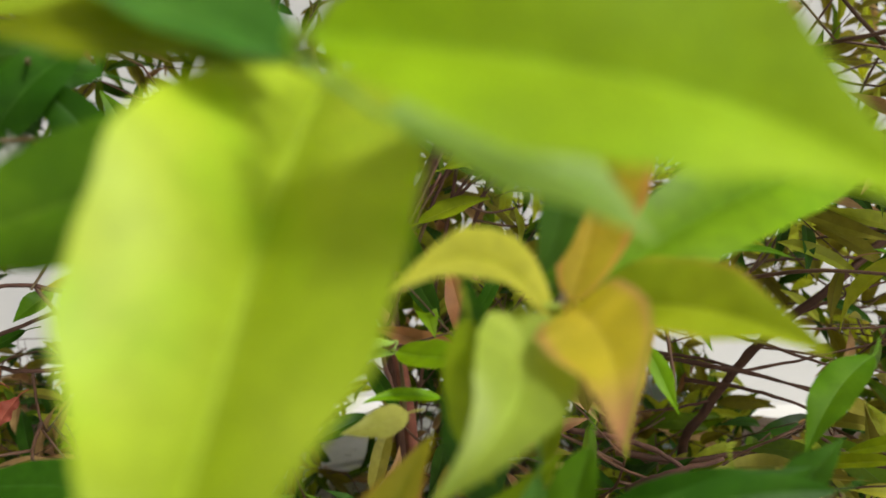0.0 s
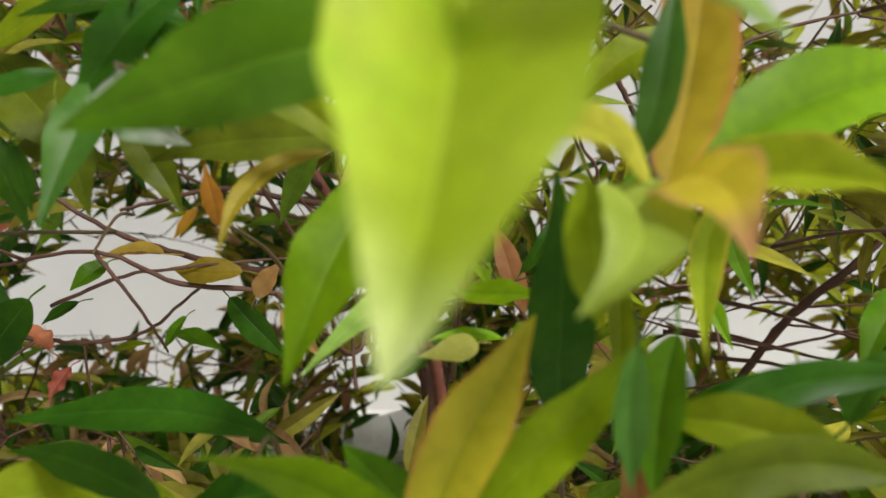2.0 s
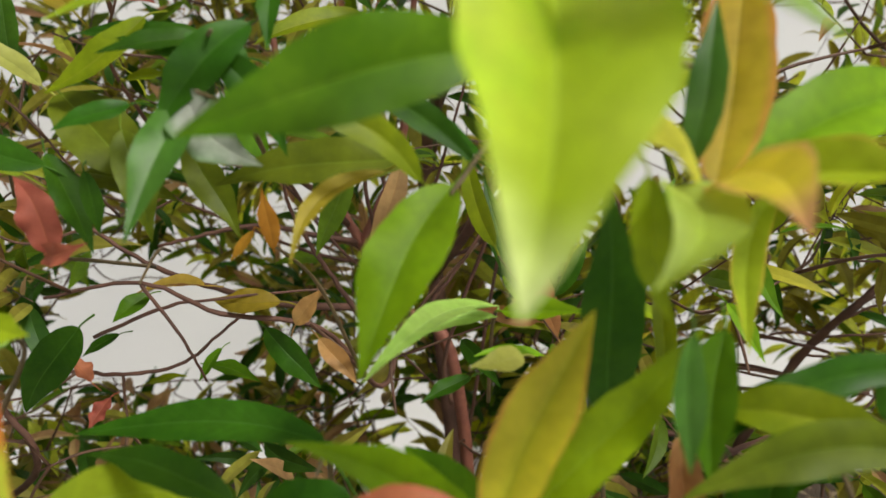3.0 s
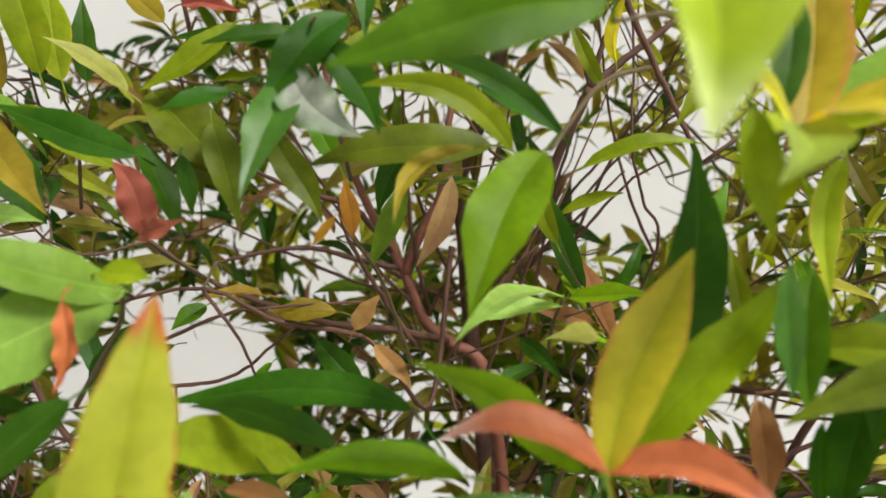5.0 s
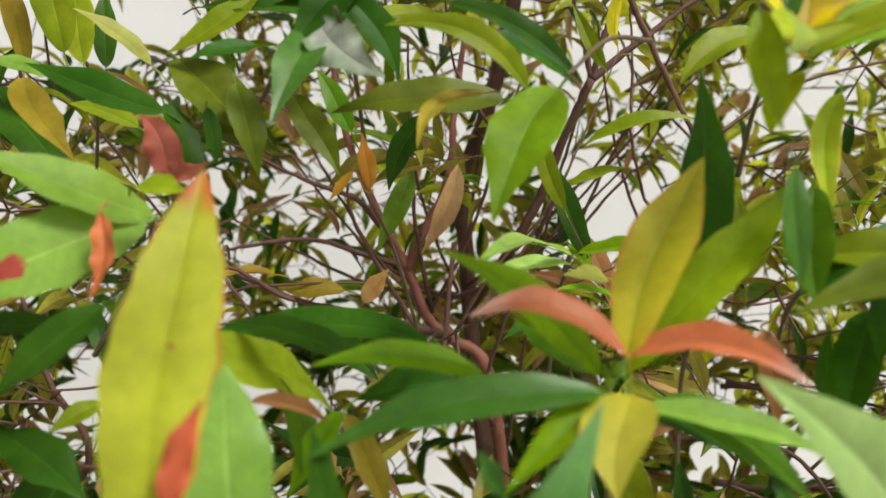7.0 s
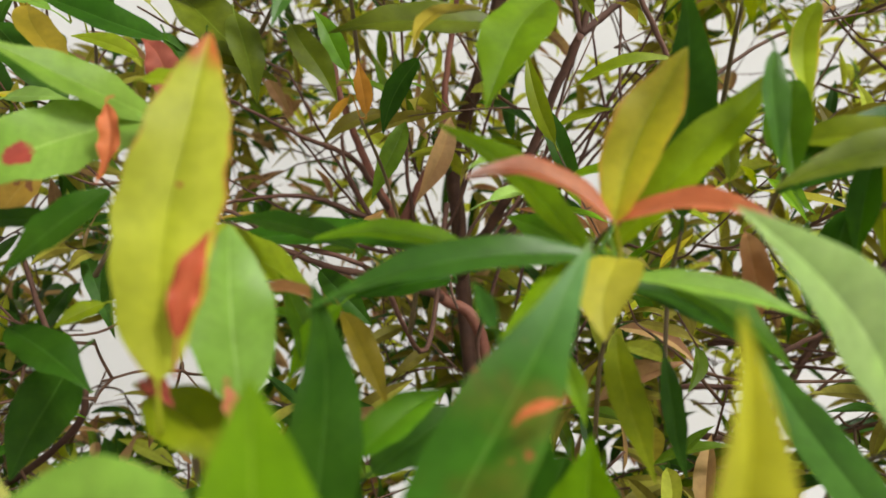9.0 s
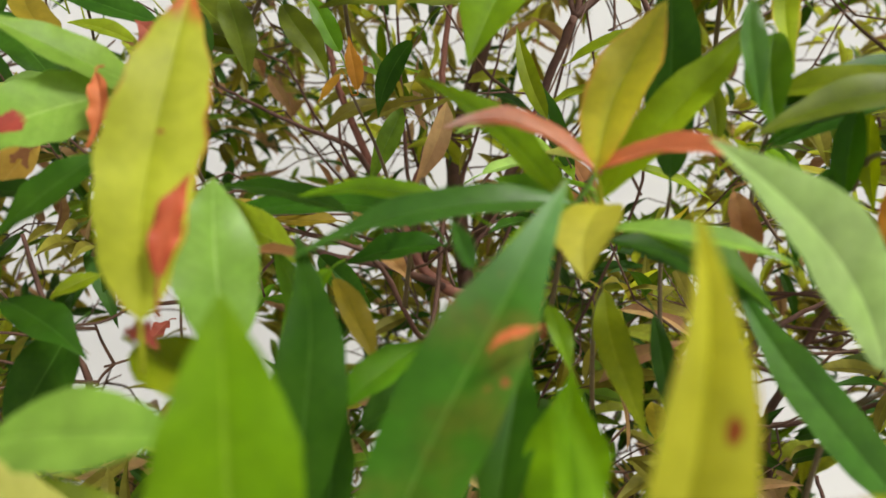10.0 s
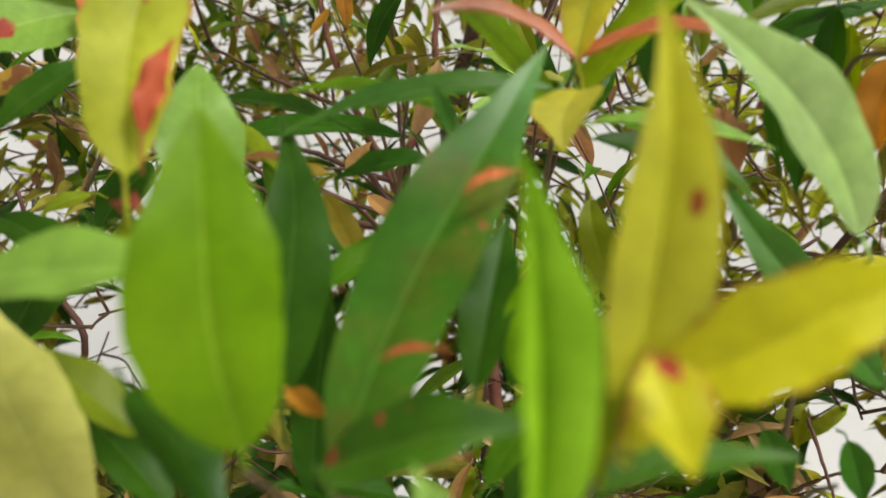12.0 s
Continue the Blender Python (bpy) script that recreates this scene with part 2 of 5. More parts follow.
ORANGE = leaf_material("leaf_orange", (0.54, 0.185, 0.060), (0.60, 0.265, 0.11), rib=(0.62, 0.32, 0.12), edge=(0.54, 0.14, 0.04), edge_from=0.8, tip=(0.68, 0.42, 0.32), tip_from=0.70, sheer=0.4, gloss=0.42, rough=0.34)
PEACH = leaf_material("leaf_young_peach", (0.50, 0.42, 0.03), (0.62, 0.46, 0.07), rib=(0.56, 0.52, 0.06), edge=(0.70, 0.36, 0.10), edge_from=0.6, sheer=0.52)
RED = leaf_material("leaf_red_withered", (0.28, 0.075, 0.040), (0.38, 0.130, 0.075), rib=(0.46, 0.18, 0.07), sheer=0.25, rough=0.55, stain=(0.16, 0.05, 0.02))
ASH = leaf_material("leaf_bleached", (0.16, 0.22, 0.14), (0.50, 0.51, 0.45), rib=(0.5, 0.5, 0.44), edge=(0.08, 0.17, 0.05), edge_from=0.55, sheer=0.3, rough=0.6, stain=(0.80, 0.80, 0.76))
OCHRE = leaf_material("leaf_ochre", (0.20, 0.165, 0.012), (0.30, 0.23, 0.022), rib=(0.18, 0.17, 0.02), sheer=0.4)
GILT_GREEN = leaf_material("leaf_olive_gold_margin", (0.22, 0.30, 0.010), (0.32, 0.39, 0.02), rib=(0.36, 0.42, 0.05), edge=(0.56, 0.42, 0.06), edge_from=0.84, sheer=0.4)
JADE = leaf_material("leaf_jade_green", (0.13, 0.255, 0.028), (0.19, 0.315, 0.05), rib=(0.30, 0.45, 0.10), sheer=0.38)
SCARLET = leaf_material("leaf_red_margin", (0.34, 0.065, 0.025), (0.46, 0.125, 0.05), rib=(0.5, 0.2, 0.08), sheer=0.3, rough=0.5)
BARK = rough_material("bark_reddish", (0.050, 0.021, 0.014), (0.125, 0.054, 0.034), 60.0, rough=0.75, bump=0.6)
# the reddish bark again, brighter, with the light on the fork in its colour
LIT_RED_BARK = rough_material("bark_red_brown_lit", (0.15, 0.046, 0.032), (0.27, 0.10, 0.065), 90.0, rough=0.6, bump=0.5)
TWIG_BARK = rough_material("bark_young", (0.055, 0.024, 0.013), (0.125, 0.058, 0.030), 160.0, rough=0.6, bump=0.4)
GREEN_BARK = rough_material("bark_green_shoot", (0.06, 0.042, 0.016), (0.11, 0.072, 0.03), 120.0, rough=0.5, bump=0.3)
PLASTER = rough_material("white_painted_plaster", (0.50, 0.497, 0.492), (0.56, 0.556, 0.55), 3.0, rough=0.85, bump=0.35, depth=0.002, fine=40.0)
KERB_PAINT = rough_material("flaking_white_paint_on_concrete", (0.78, 0.775, 0.75), (0.86, 0.855, 0.83), 30.0, rough=0.9, bump=0.8, depth=0.004, fine=5.0, dark=(0.13, 0.11, 0.09), dark_from=0.60)
SOIL = rough_material("dark_soil_with_litter", (0.05, 0.035, 0.024), (0.12, 0.085, 0.055), 30.0, rough=0.95, bump=0.8, depth=0.006, fine=6.0)
PAVING = rough_material("pale_concrete", (0.52, 0.51, 0.49), (0.60, 0.59, 0.57), 4.0, rough=0.9, bump=0.4, fine=30.0)
PIPE_PAINT = rough_material("pale_blue_grey_plastic", (0.55, 0.64, 0.76), (0.64, 0.72, 0.82), 20.0, rough=0.45, bump=0.1)


# ---------------------------------------------------------------- makers
def part(name, bm, mat, parent=None, label=""):
    me = bpy.data.meshes.new(name)
    bm.to_mesh(me)
    bm.free()
    me.materials.append(mat)
    ob = new(name, me)
    if parent:
        ob.parent = parent
    if label:
        ob["label"] = label
    return ob


def smooth_line(points, steps):
    """A smooth curve through a few points (Catmull-Rom)."""
    p = [Vector(q) for q in points]
    p = [2 * p[0] - p[1], *p, 2 * p[-1] - p[-2]]
    line = []
    for k in range(1, len(p) - 2):
        for s in range(steps):
            t = s / steps
            a, b, c, d = p[k - 1 : k + 3]
            line.append(0.5 * (2 * b + (c - a) * t + (2 * a - 5 * b + 4 * c - d) * t * t + (3 * b - a - 3 * c + d) * t**3))
    return [*line, p[-2]]


def add_tube(verts, faces, line, r0, r1, sides=6, knots=0.0, rng=None):
    """A tapered tube along a line, thicker at its nodes."""
    start, side = len(verts), None
    for k, q in enumerate(line):
        ahead = (line[min(k + 1, len(line) - 1)] - line[max(k - 1, 0)]).normalized()
        side = (side - ahead * side.dot(ahead)).normalized() if side else ahead.orthogonal().normalized()
        up = ahead.cross(side)
        r = r0 + (r1 - r0) * k / (len(line) - 1)
        if knots:
            r *= 1 + knots * rng.uniform(-0.3, 1.0) * (k % 3 == 0)
        for s in range(sides):
            a = 2 * math.pi * s / sides
            verts.append(q + r * (math.cos(a) * side + math.sin(a) * up))
    for k in range(len(line) - 1):
        for s in range(sides):
            a, b = start + k * sides + s, start + k * sides + (s + 1) % sides
            faces.append((a, b, b + sides, a + sides))
    end = start + (len(line) - 1) * sides
    faces.append(tuple(range(start, start + sides))[::-1])
    faces.append(tuple(range(end, end + sides)))


def mesh_object(name, verts, faces, mat, parent=None, label="", uv=None, smooth=True):
    me = bpy.data.meshes.new(name)
    me.from_pydata(verts, [], faces)
    if uv is not None:
        layer = me.uv_layers.new(name="UVMap")
        index = np.empty(len(me.loops), dtype=np.int32)
        me.loops.foreach_get("vertex_index", index)
        layer.data.foreach_set("uv", np.asarray(uv, dtype=np.float32)[index].ravel())
        # a crisp crease along the midrib
        ends = np.empty(2 * len(me.edges), dtype=np.int32)
        me.edges.foreach_get("vertices", ends)
        middle = np.abs(np.asarray(uv)[:, 1] - 0.5) < 1e-4
        me.attributes.new("sharp_edge", "BOOLEAN", "EDGE").data.foreach_set("value", middle[ends[0::2]] & middle[ends[1::2]])
    me.polygons.foreach_set("use_smooth", [smooth] * len(me.polygons))
    me.materials.append(mat)
    ob = new(name, me)
    if parent:
        ob.parent = parent
    if label:
        ob["label"] = label
    return ob


def outline(u, keen=1.0):
    """Half width of a leaf along its length: rounded base, belly below the middle, concave drawn-out tip."""
    s = max(0.0, (u - 0.62) / 0.38)
    return 1.93 * u**0.62 * max(0.0, 1 - u) ** 0.86 * (1 - 0.46 * keen * s * (1.6 - 0.6 * s)) * (1 + 0.06 * math.sin(math.pi * u))


def add_leaf(verts, faces, uv, base, tip, width, face, bend=0.08, sway=0.0, fold=14.0, wave=0.03, rows=16, half=3, rng=random, stalk=None, twist=0.0, keen=None, rag=0.018):
    """A leaf blade from base to tip that shows its upper face towards face. bend bows it out to its face, sway in its plane, fold closes it along the midrib."""
    base, tip = Vector(base), Vector(tip)
    axis = tip - base
    length = axis.length
    axis.normalize()
    face = Vector(face)
    face = (face - axis * face.dot(axis)).normalized()
    right = axis.cross(face)
    start, phase = len(verts), rng.uniform(0, 6.28)
    a, middle, kink = radians(fold), [], rng.uniform(-0.014, 0.014)
    keen = rng.uniform(0.6, 1.25) if keen is None else keen
    curl = rng.uniform(-0.05, 0.02)
    for k in range(rows + 1):
        u = k / rows
        arch = 4 * u * (1 - u)
        mid = base + axis * (u * length) + face * (length * (bend * arch + curl * u**4)) + right * (length * (sway * arch + kink * math.sin(2 * math.pi * u)))
        middle.append(mid)
        slope = axis * 1.0 + (face * bend + right * sway) * (4 - 8 * u)
        slope.normalize()
        turn = radians(twist) * (u - 0.5)
        f = face.copy()
        r = slope.cross(f).normalized()
        f = r.cross(slope).normalized()
        r, f = r * math.cos(turn) + f * math.sin(turn), f * math.cos(turn) - r * math.sin(turn)
        w = outline(u, keen) * width / 2
        lop = (1 + 0.05 * math.sin(phase * 3 + u * 6.5) + rag * math.sin(phase * 7 + u * 31) * math.sin(phase + u * 13), 1 + 0.05 * math.sin(phase * 5 + 1 + u * 7.3) + rag * math.sin(phase * 11 + u * 37) * math.sin(phase * 2 + u * 11))
        for s in range(-half, half + 1):
            v = s / half
            lift = abs(v) * math.sin(a) - 0.30 * v * v * math.sin(a)
            ripple = wave * math.sin(phase + u * 17 + (1.7 if v > 0 else 0)) * v * v
            verts.append(mid + r * (w * v * lop[v > 0] * math.cos(a)) + f * (w * (lift + ripple)))
            uv.append((u, (v + 1) / 2))
    n = 2 * half + 1
    for k in range(rows):
        for s in range(n - 1):
            i = start + k * n + s
            faces.append((i, i + 1, i + 1 + n, i + n))
    if stalk is not None:
        at = len(verts)
        line = smooth_line([stalk, base - axis * 0.0015, middle[2], middle[rows // 2], middle[-2]], 3)
        line = [q - face * (0.00035 if k > 2 else 0) for k, q in enumerate(line)]
        add_tube(verts, faces, line, width * 0.012 + 0.00025, 0.00012, 5)
        uv.extend([(0.3, 0.502)] * (len(verts) - at))


# ---------------------------------------------------------------- setting
def box(bm, x0, x1, y0, y1, z0, z1, m=None):
    made = bmesh.ops.create_cube(bm, size=1)["verts"]
    for v in made:
        v.co = Vector(((x0 + x1) / 2 + v.co.x * (x1 - x0), (y0 + y1) / 2 + v.co.y * (y1 - y0), (z0 + z1) / 2 + v.co.z * (z1 - z0)))
        if m:
            v.co = m @ v.co
    return made


bm = bmesh.new()
bmesh.ops.create_grid(bm, x_segments=2, y_segments=2, size=150)
tagged(part("ground", bm, PAVING), "pale concrete ground running out to the horizon", "ground", kind="structure")
bm = bmesh.new()
bmesh.ops.create_grid(bm, x_segments=120, y_segments=60, size=1)
for v in bm.verts:
    rim = abs(v.co.x) > 0.99 or abs(v.co.y) > 0.98
    v.co = Vector((v.co.x * 1.6, 0.62 + v.co.y * 0.40, -0.01 if rim else 0.185 + 0.02 * noise.noise(v.co * 9) + 0.008 * noise.noise(v.co * 60)))
tagged(part("planting_bed", bm, SOIL), "dark soil of the raised planting bed under the shrubs", "soil", kind="structure")
bm = bmesh.new()
box(bm, -3.0, 3.0, 1.60, 1.80, 0.0, 3.2)
tagged(part("wall_north", bm, PLASTER), "smooth white painted house wall behind the shrubs", "wall", kind="structure")
kerb_turn = pose(-0.05, 0.80, 0.0, 0, 0, 36)
bm = bmesh.new()
box(bm, -0.55, 0.30, -0.06, 0.06, 0.0, 0.24, kerb_turn)
bmesh.ops.bevel(bm, geom=bm.edges[:], offset=0.008, segments=2, affect="EDGES")
bmesh.ops.subdivide_edges(bm, edges=bm.edges[:], cuts=14, use_grid_fill=True)
for v in bm.verts:
    v.co += Vector((0.3, 1, 1)) * (0.005 * noise.noise(v.co * 22) + 0.003 * noise.noise(v.co * 70))
tagged(part("kerb", bm, KERB_PAINT), "low concrete kerb with flaking white paint", "kerb", kind="structure")

# short capped pipe standing up from the bed by the wall
pipe = tagged(new("standpipe"), "pale blue-grey plastic pipe standing up by the wall", "pipe")
pipe.location = (0.315, 0.86, 0)
for name, r, z0, z1 in (("pipe", 0.021, 0.0, 0.275), ("socket", 0.025, 0.10, 0.16), ("cap", 0.025, 0.26, 0.295)):
    verts, faces = [], []
    add_tube(verts, faces, [Vector((0, 0, z0 + (z1 - z0) * k / 4)) for k in range(5)], r, r, 24)
    mesh_object(name, verts, faces, PIPE_PAINT, pipe)

# ---------------------------------------------------------------- shrubs
BACK = [
    leaf_material("foliage_dark", (0.016, 0.060, 0.006), (0.040, 0.100, 0.010), rib=(0.07, 0.13, 0.04), sheer=0.3, island=True, vary=0.45),
    leaf_material("foliage_green", (0.07, 0.135, 0.009), (0.12, 0.20, 0.016), rib=(0.14, 0.22, 0.05), sheer=0.45, island=True, vary=0.45),
    leaf_material("foliage_olive", (0.17, 0.155, 0.020), (0.28, 0.26, 0.045), rib=(0.26, 0.26, 0.05), sheer=0.5, island=True, vary=0.45),
    leaf_material("foliage_yellow", (0.38, 0.46, 0.04), (0.50, 0.55, 0.09), rib=(0.5, 0.5, 0.08), sheer=0.62, island=True, vary=0.45),
    leaf_material("foliage_rust", (0.34, 0.19, 0.09), (0.40, 0.27, 0.12), rib=(0.5, 0.3, 0.12), sheer=0.4, island=True, vary=0.45),
]
LOOSE = [DARK, GREEN, OLIVE, SPEAR, RUST]
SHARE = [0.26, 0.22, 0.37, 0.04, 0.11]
# paler mix that stands in for leaves in brighter light
SHARE_LIT = [0.10, 0.16, 0.42, 0.26, 0.06]

shrubs = []
for words in ("evergreen shrub with reddish stems and glossy leaves, yellow and salmon shoots",
              "evergreen shrub with thin brown branches and dark leaves beside another shrub",
              "evergreen shrub with a thick dark branch, close to a pale downpipe"):
    shrubs.append(tagged(new("shrub"), words, "shrub", "shrubs along the wall"))


def stem(shrub, r0, r1, *points, mat=None):
    """A woody branch through a few points, with uneven bark."""
    line = smooth_line(points, 7)
    rng = random.Random(len(STEMS))
    line = [q + Vector((rng.uniform(-1, 1), rng.uniform(-1, 1), rng.uniform(-1, 1))) * 0.0004 if 0 < k < len(line) - 1 else q for k, q in enumerate(line)]
    verts, faces = [], []
    add_tube(verts, faces, line, r0 * 0.8, r1 * 0.8, 9, 0.18, rng)
    ob = mesh_object("branch" if r0 < 0.0055 else "trunk", verts, faces, mat or BARK, shrub)
    STEMS.append((shrub, ob, line, r0, r1))
    return ob


STEMS = []
stem(shrubs[0], 0.0085, 0.0062, (0.0750, 0.5200, -0.0200), (0.0560, 0.5450, 0.2500), (0.0343, 0.5600, 0.4432), (0.0275, 0.5600, 0.5235), (0.0240, 0.5600, 0.5800), (0.0443, 0.5300, 0.6350), (0.0650, 0.4900, 0.7300), (0.0800, 0.4600, 0.8600))
stem(shrubs[0], 0.0060, 0.0022, (0.0590, 0.5440, 0.2300), (0.0520, 0.5200, 0.3700), (0.0397, 0.5000, 0.4414), (0.0170, 0.5000, 0.4598), (0.0000, 0.4950, 0.4746), (-0.0142, 0.4900, 0.5080), (-0.0281, 0.4800, 0.5329), (-0.0424, 0.4700, 0.5646), (-0.0527, 0.4600, 0.5917), (-0.0620, 0.4500, 0.6400), mat=LIT_RED_BARK)
stem(shrubs[0], 0.0042, 0.0022, (-0.0130, 0.4900, 0.5050), (-0.0021, 0.4800, 0.5294), (0.0106, 0.4700, 0.5539), (0.0159, 0.4600, 0.5775), (0.0164, 0.4550, 0.5960), (0.0230, 0.4500, 0.6500), mat=LIT_RED_BARK)
stem(shrubs[0], 0.0026, 0.0011, (-0.0142, 0.4900, 0.5080), (-0.0413, 0.4700, 0.5131), (-0.0670, 0.4500, 0.5194), (-0.0934, 0.4300, 0.5150), (-0.1168, 0.4200, 0.5087))
stem(shrubs[0], 0.0026, 0.0010, (-0.0208, 0.4850, 0.5187), (-0.0397, 0.4500, 0.5425), (-0.0611, 0.4300, 0.5490), (-0.0827, 0.4200, 0.5569), (-0.1150, 0.4100, 0.5720))
stem(shrubs[0], 0.0034, 0.0012, (0.0170, 0.5000, 0.4598), (-0.0183, 0.4600, 0.4700), (-0.0506, 0.4400, 0.4743), (-0.0803, 0.4200, 0.4846), (-0.1105, 0.4000, 0.4987), (-0.1400, 0.3900, 0.5200))
stem(shrubs[0], 0.0013, 0.0008, (0.0700, 0.5300, 0.3600), (0.1340, 0.4400, 0.5069), (0.1258, 0.4200, 0.5445), (0.1154, 0.4000, 0.5700), (0.1162, 0.4000, 0.6122), (0.1160, 0.4000, 0.6520))
stem(shrubs[0], 0.0042, 0.0030, (0.0300, 0.5580, 0.4800), (0.0400, 0.5000, 0.4960), (0.0518, 0.4400, 0.5141), (0.0665, 0.4200, 0.5414), (0.0790, 0.4000, 0.5740), (0.0907, 0.3850, 0.6002))
stem(shrubs[0], 0.0030, 0.0013, (0.0907, 0.3850, 0.6002), (0.1060, 0.3840, 0.6125), (0.1235, 0.3820, 0.6260), (0.1461, 0.3800, 0.6431), (0.1900, 0.3800, 0.6750))
stem(shrubs[0], 0.0022, 0.0010, (0.0907, 0.3850, 0.6002), (0.0950, 0.3800, 0.6173), (0.1023, 0.3750, 0.6405), (0.1180, 0.3650, 0.6850))
stem(shrubs[0], 0.0022, 0.0010, (0.0907, 0.3850, 0.6002), (0.0850, 0.3800, 0.6220), (0.0797, 0.3750, 0.6403), (0.0730, 0.3600, 0.6900))
stem(shrubs[0], 0.0014, 0.0009, (0.0880, 0.3840, 0.5960), (0.0990, 0.3950, 0.6250), (0.1100, 0.4000, 0.6600))
stem(shrubs[0], 0.0024, 0.0013, (0.0790, 0.3150, 0.6600), (0.0960, 0.3300, 0.6299), (0.1104, 0.3400, 0.6030), (0.1276, 0.3500, 0.5741), (0.1390, 0.3580, 0.5560))
# a fan of straight thin branches out of the fork
fan = random.Random(21)
for k in range(9):
    a = -1.25 + 2.3 * (k + fan.uniform(-0.3, 0.3)) / 8
    root = Vector((0.0, 0.4950, 0.4746)).lerp(Vector((0.0290, 0.5590, 0.5000)), fan.random())
    tip = root + Vector((math.sin(a) * 0.9, -fan.uniform(0.1, 0.55), math.cos(a))) * fan.uniform(0.13, 0.21)
    sag = Vector((fan.uniform(-0.008, 0.008), 0, -0.012 * abs(math.sin(a))))
    stem(shrubs[0], fan.uniform(0.0014, 0.0022), 0.0008, root, root.lerp(tip, 0.35) + sag, root.lerp(tip, 0.7) + sag * 0.6, tip)
stem(shrubs[0], 0.0016, 0.0008, (0.0480, 0.5520, 0.3300), (0.0791, 0.5000, 0.5288), (0.0923, 0.4600, 0.5897), (0.1013, 0.4300, 0.6241), (0.1125, 0.4100, 0.6512))
stem(shrubs[0], 0.0016, 0.0008, (0.0883, 0.5000, 0.4947), (0.1042, 0.4800, 0.5456), (0.1224, 0.4600, 0.5862), (0.1425, 0.4400, 0.6204), (0.1542, 0.4200, 0.6484))
stem(shrubs[0], 0.0013, 0.0008, (0.0685, 0.4900, 0.5090), (0.1008, 0.4600, 0.5536), (0.1282, 0.4400, 0.5853), (0.1598, 0.4200, 0.6144))
stem(shrubs[0], 0.0013, 0.0008, (0.1447, 0.4700, 0.5158), (0.1254, 0.4600, 0.5574), (0.1114, 0.4400, 0.5992), (0.1014, 0.4200, 0.6483))
stem(shrubs[0], 0.0012, 0.0008, (0.0918, 0.4500, 0.5242), (0.1186, 0.4300, 0.5559), (0.1391, 0.4200, 0.5675))
stem(shrubs[0], 0.0022, 0.0010, (0.0180, 0.4793, 0.5218), (0.0057, 0.4541, 0.4256), (-0.0227, 0.3940, 0.4672), (-0.0647, 0.3634, 0.4793), (-0.0991, 0.3530, 0.4950), (-0.1491, 0.3620, 0.4870))
stem(shrubs[0], 0.002, 0.0009, (-0.0018, 0.4244, 0.4633), (-0.0225, 0.4143, 0.4956), (-0.0392, 0.4044, 0.5263), (-0.0418, 0.3945, 0.5438))
stem(shrubs[0], 0.0013, 0.0007, (-0.1304, 0.3721, 0.4666), (-0.0946, 0.3629, 0.4815), (-0.0701, 0.3634, 0.4861), (-0.0184, 0.3843, 0.4886))
stem(shrubs[0], 0.0015, 0.0008, (-0.1631, 0.4013, 0.4444), (-0.1259, 0.3920, 0.4438), (-0.0964, 0.3925, 0.4490), (-0.0730, 0.3831, 0.4657), (-0.0529, 0.3837, 0.4829))
stem(shrubs[0], 0.0012, 0.0007, (-0.0991, 0.3530, 0.4950), (-0.0805, 0.3530, 0.4697), (-0.0758, 0.3728, 0.4447))
stem(shrubs[0], 0.0020, 0.0010, (0.0434, 0.4845, 0.4051), (0.0398, 0.4748, 0.4392), (0.0671, 0.4362, 0.5203), (0.0827, 0.4168, 0.5573))
stem(shrubs[0], 0.0016, 0.0008, (0.0297, 0.4350, 0.4717), (0.0553, 0.4258, 0.5076), (0.0734, 0.4165, 0.5418))
stem(shrubs[2], 0.0042, 0.0026, (0.3000, 0.6200, -0.0200), (0.2700, 0.5800, 0.1800), (0.2298, 0.5086, 0.3485), (0.2393, 0.4952, 0.3922), (0.2626, 0.4823, 0.4374), (0.2888, 0.4614, 0.4738), (0.3117, 0.4555, 0.5006), (0.3469, 0.4510, 0.5354))
stem(shrubs[2], 0.003, 0.0015, (0.1788, 0.4710, 0.3736), (0.2162, 0.4710, 0.3690), (0.2601, 0.4726, 0.3744), (0.3124, 0.4656, 0.3890))
stem(shrubs[2], 0.0018, 0.0009, (0.1894, 0.4838, 0.4310), (0.2341, 0.4642, 0.4295), (0.2888, 0.4536, 0.4193))
stem(shrubs[2], 0.0018, 0.0009, (0.2208, 0.4773, 0.4520), (0.2467, 0.4570, 0.4482), (0.2902, 0.4459, 0.4364))
stem(shrubs[2], 0.0018, 0.0009, (0.2206, 0.4821, 0.4155), (0.2540, 0.4626, 0.4163), (0.2920, 0.4518, 0.4064))
stem(shrubs[2], 0.0016, 0.0008, (0.1916, 0.4806, 0.4340), (0.2323, 0.4706, 0.4307), (0.2892, 0.4495, 0.4184))
stem(shrubs[2], 0.0022, 0.001, (0.1423, 0.4260, 0.4053), (0.1736, 0.4057, 0.4067), (0.1955, 0.3866, 0.3994), (0.2201, 0.3814, 0.3605))
stem(shrubs[2], 0.0024, 0.001, (0.1563, 0.3423, 0.4123), (0.1658, 0.3305, 0.4240), (0.1870, 0.3185, 0.4373))
stem(shrubs[2], 0.0012, 0.0007, (0.1812, 0.3559, 0.3227), (0.1975, 0.3446, 0.3317), (0.2126, 0.3343, 0.3341))
stem(shrubs[2], 0.0012, 0.0007, (0.1898, 0.3509, 0.3566), (0.1924, 0.3442, 0.3343), (0.1923, 0.3364, 0.3183))
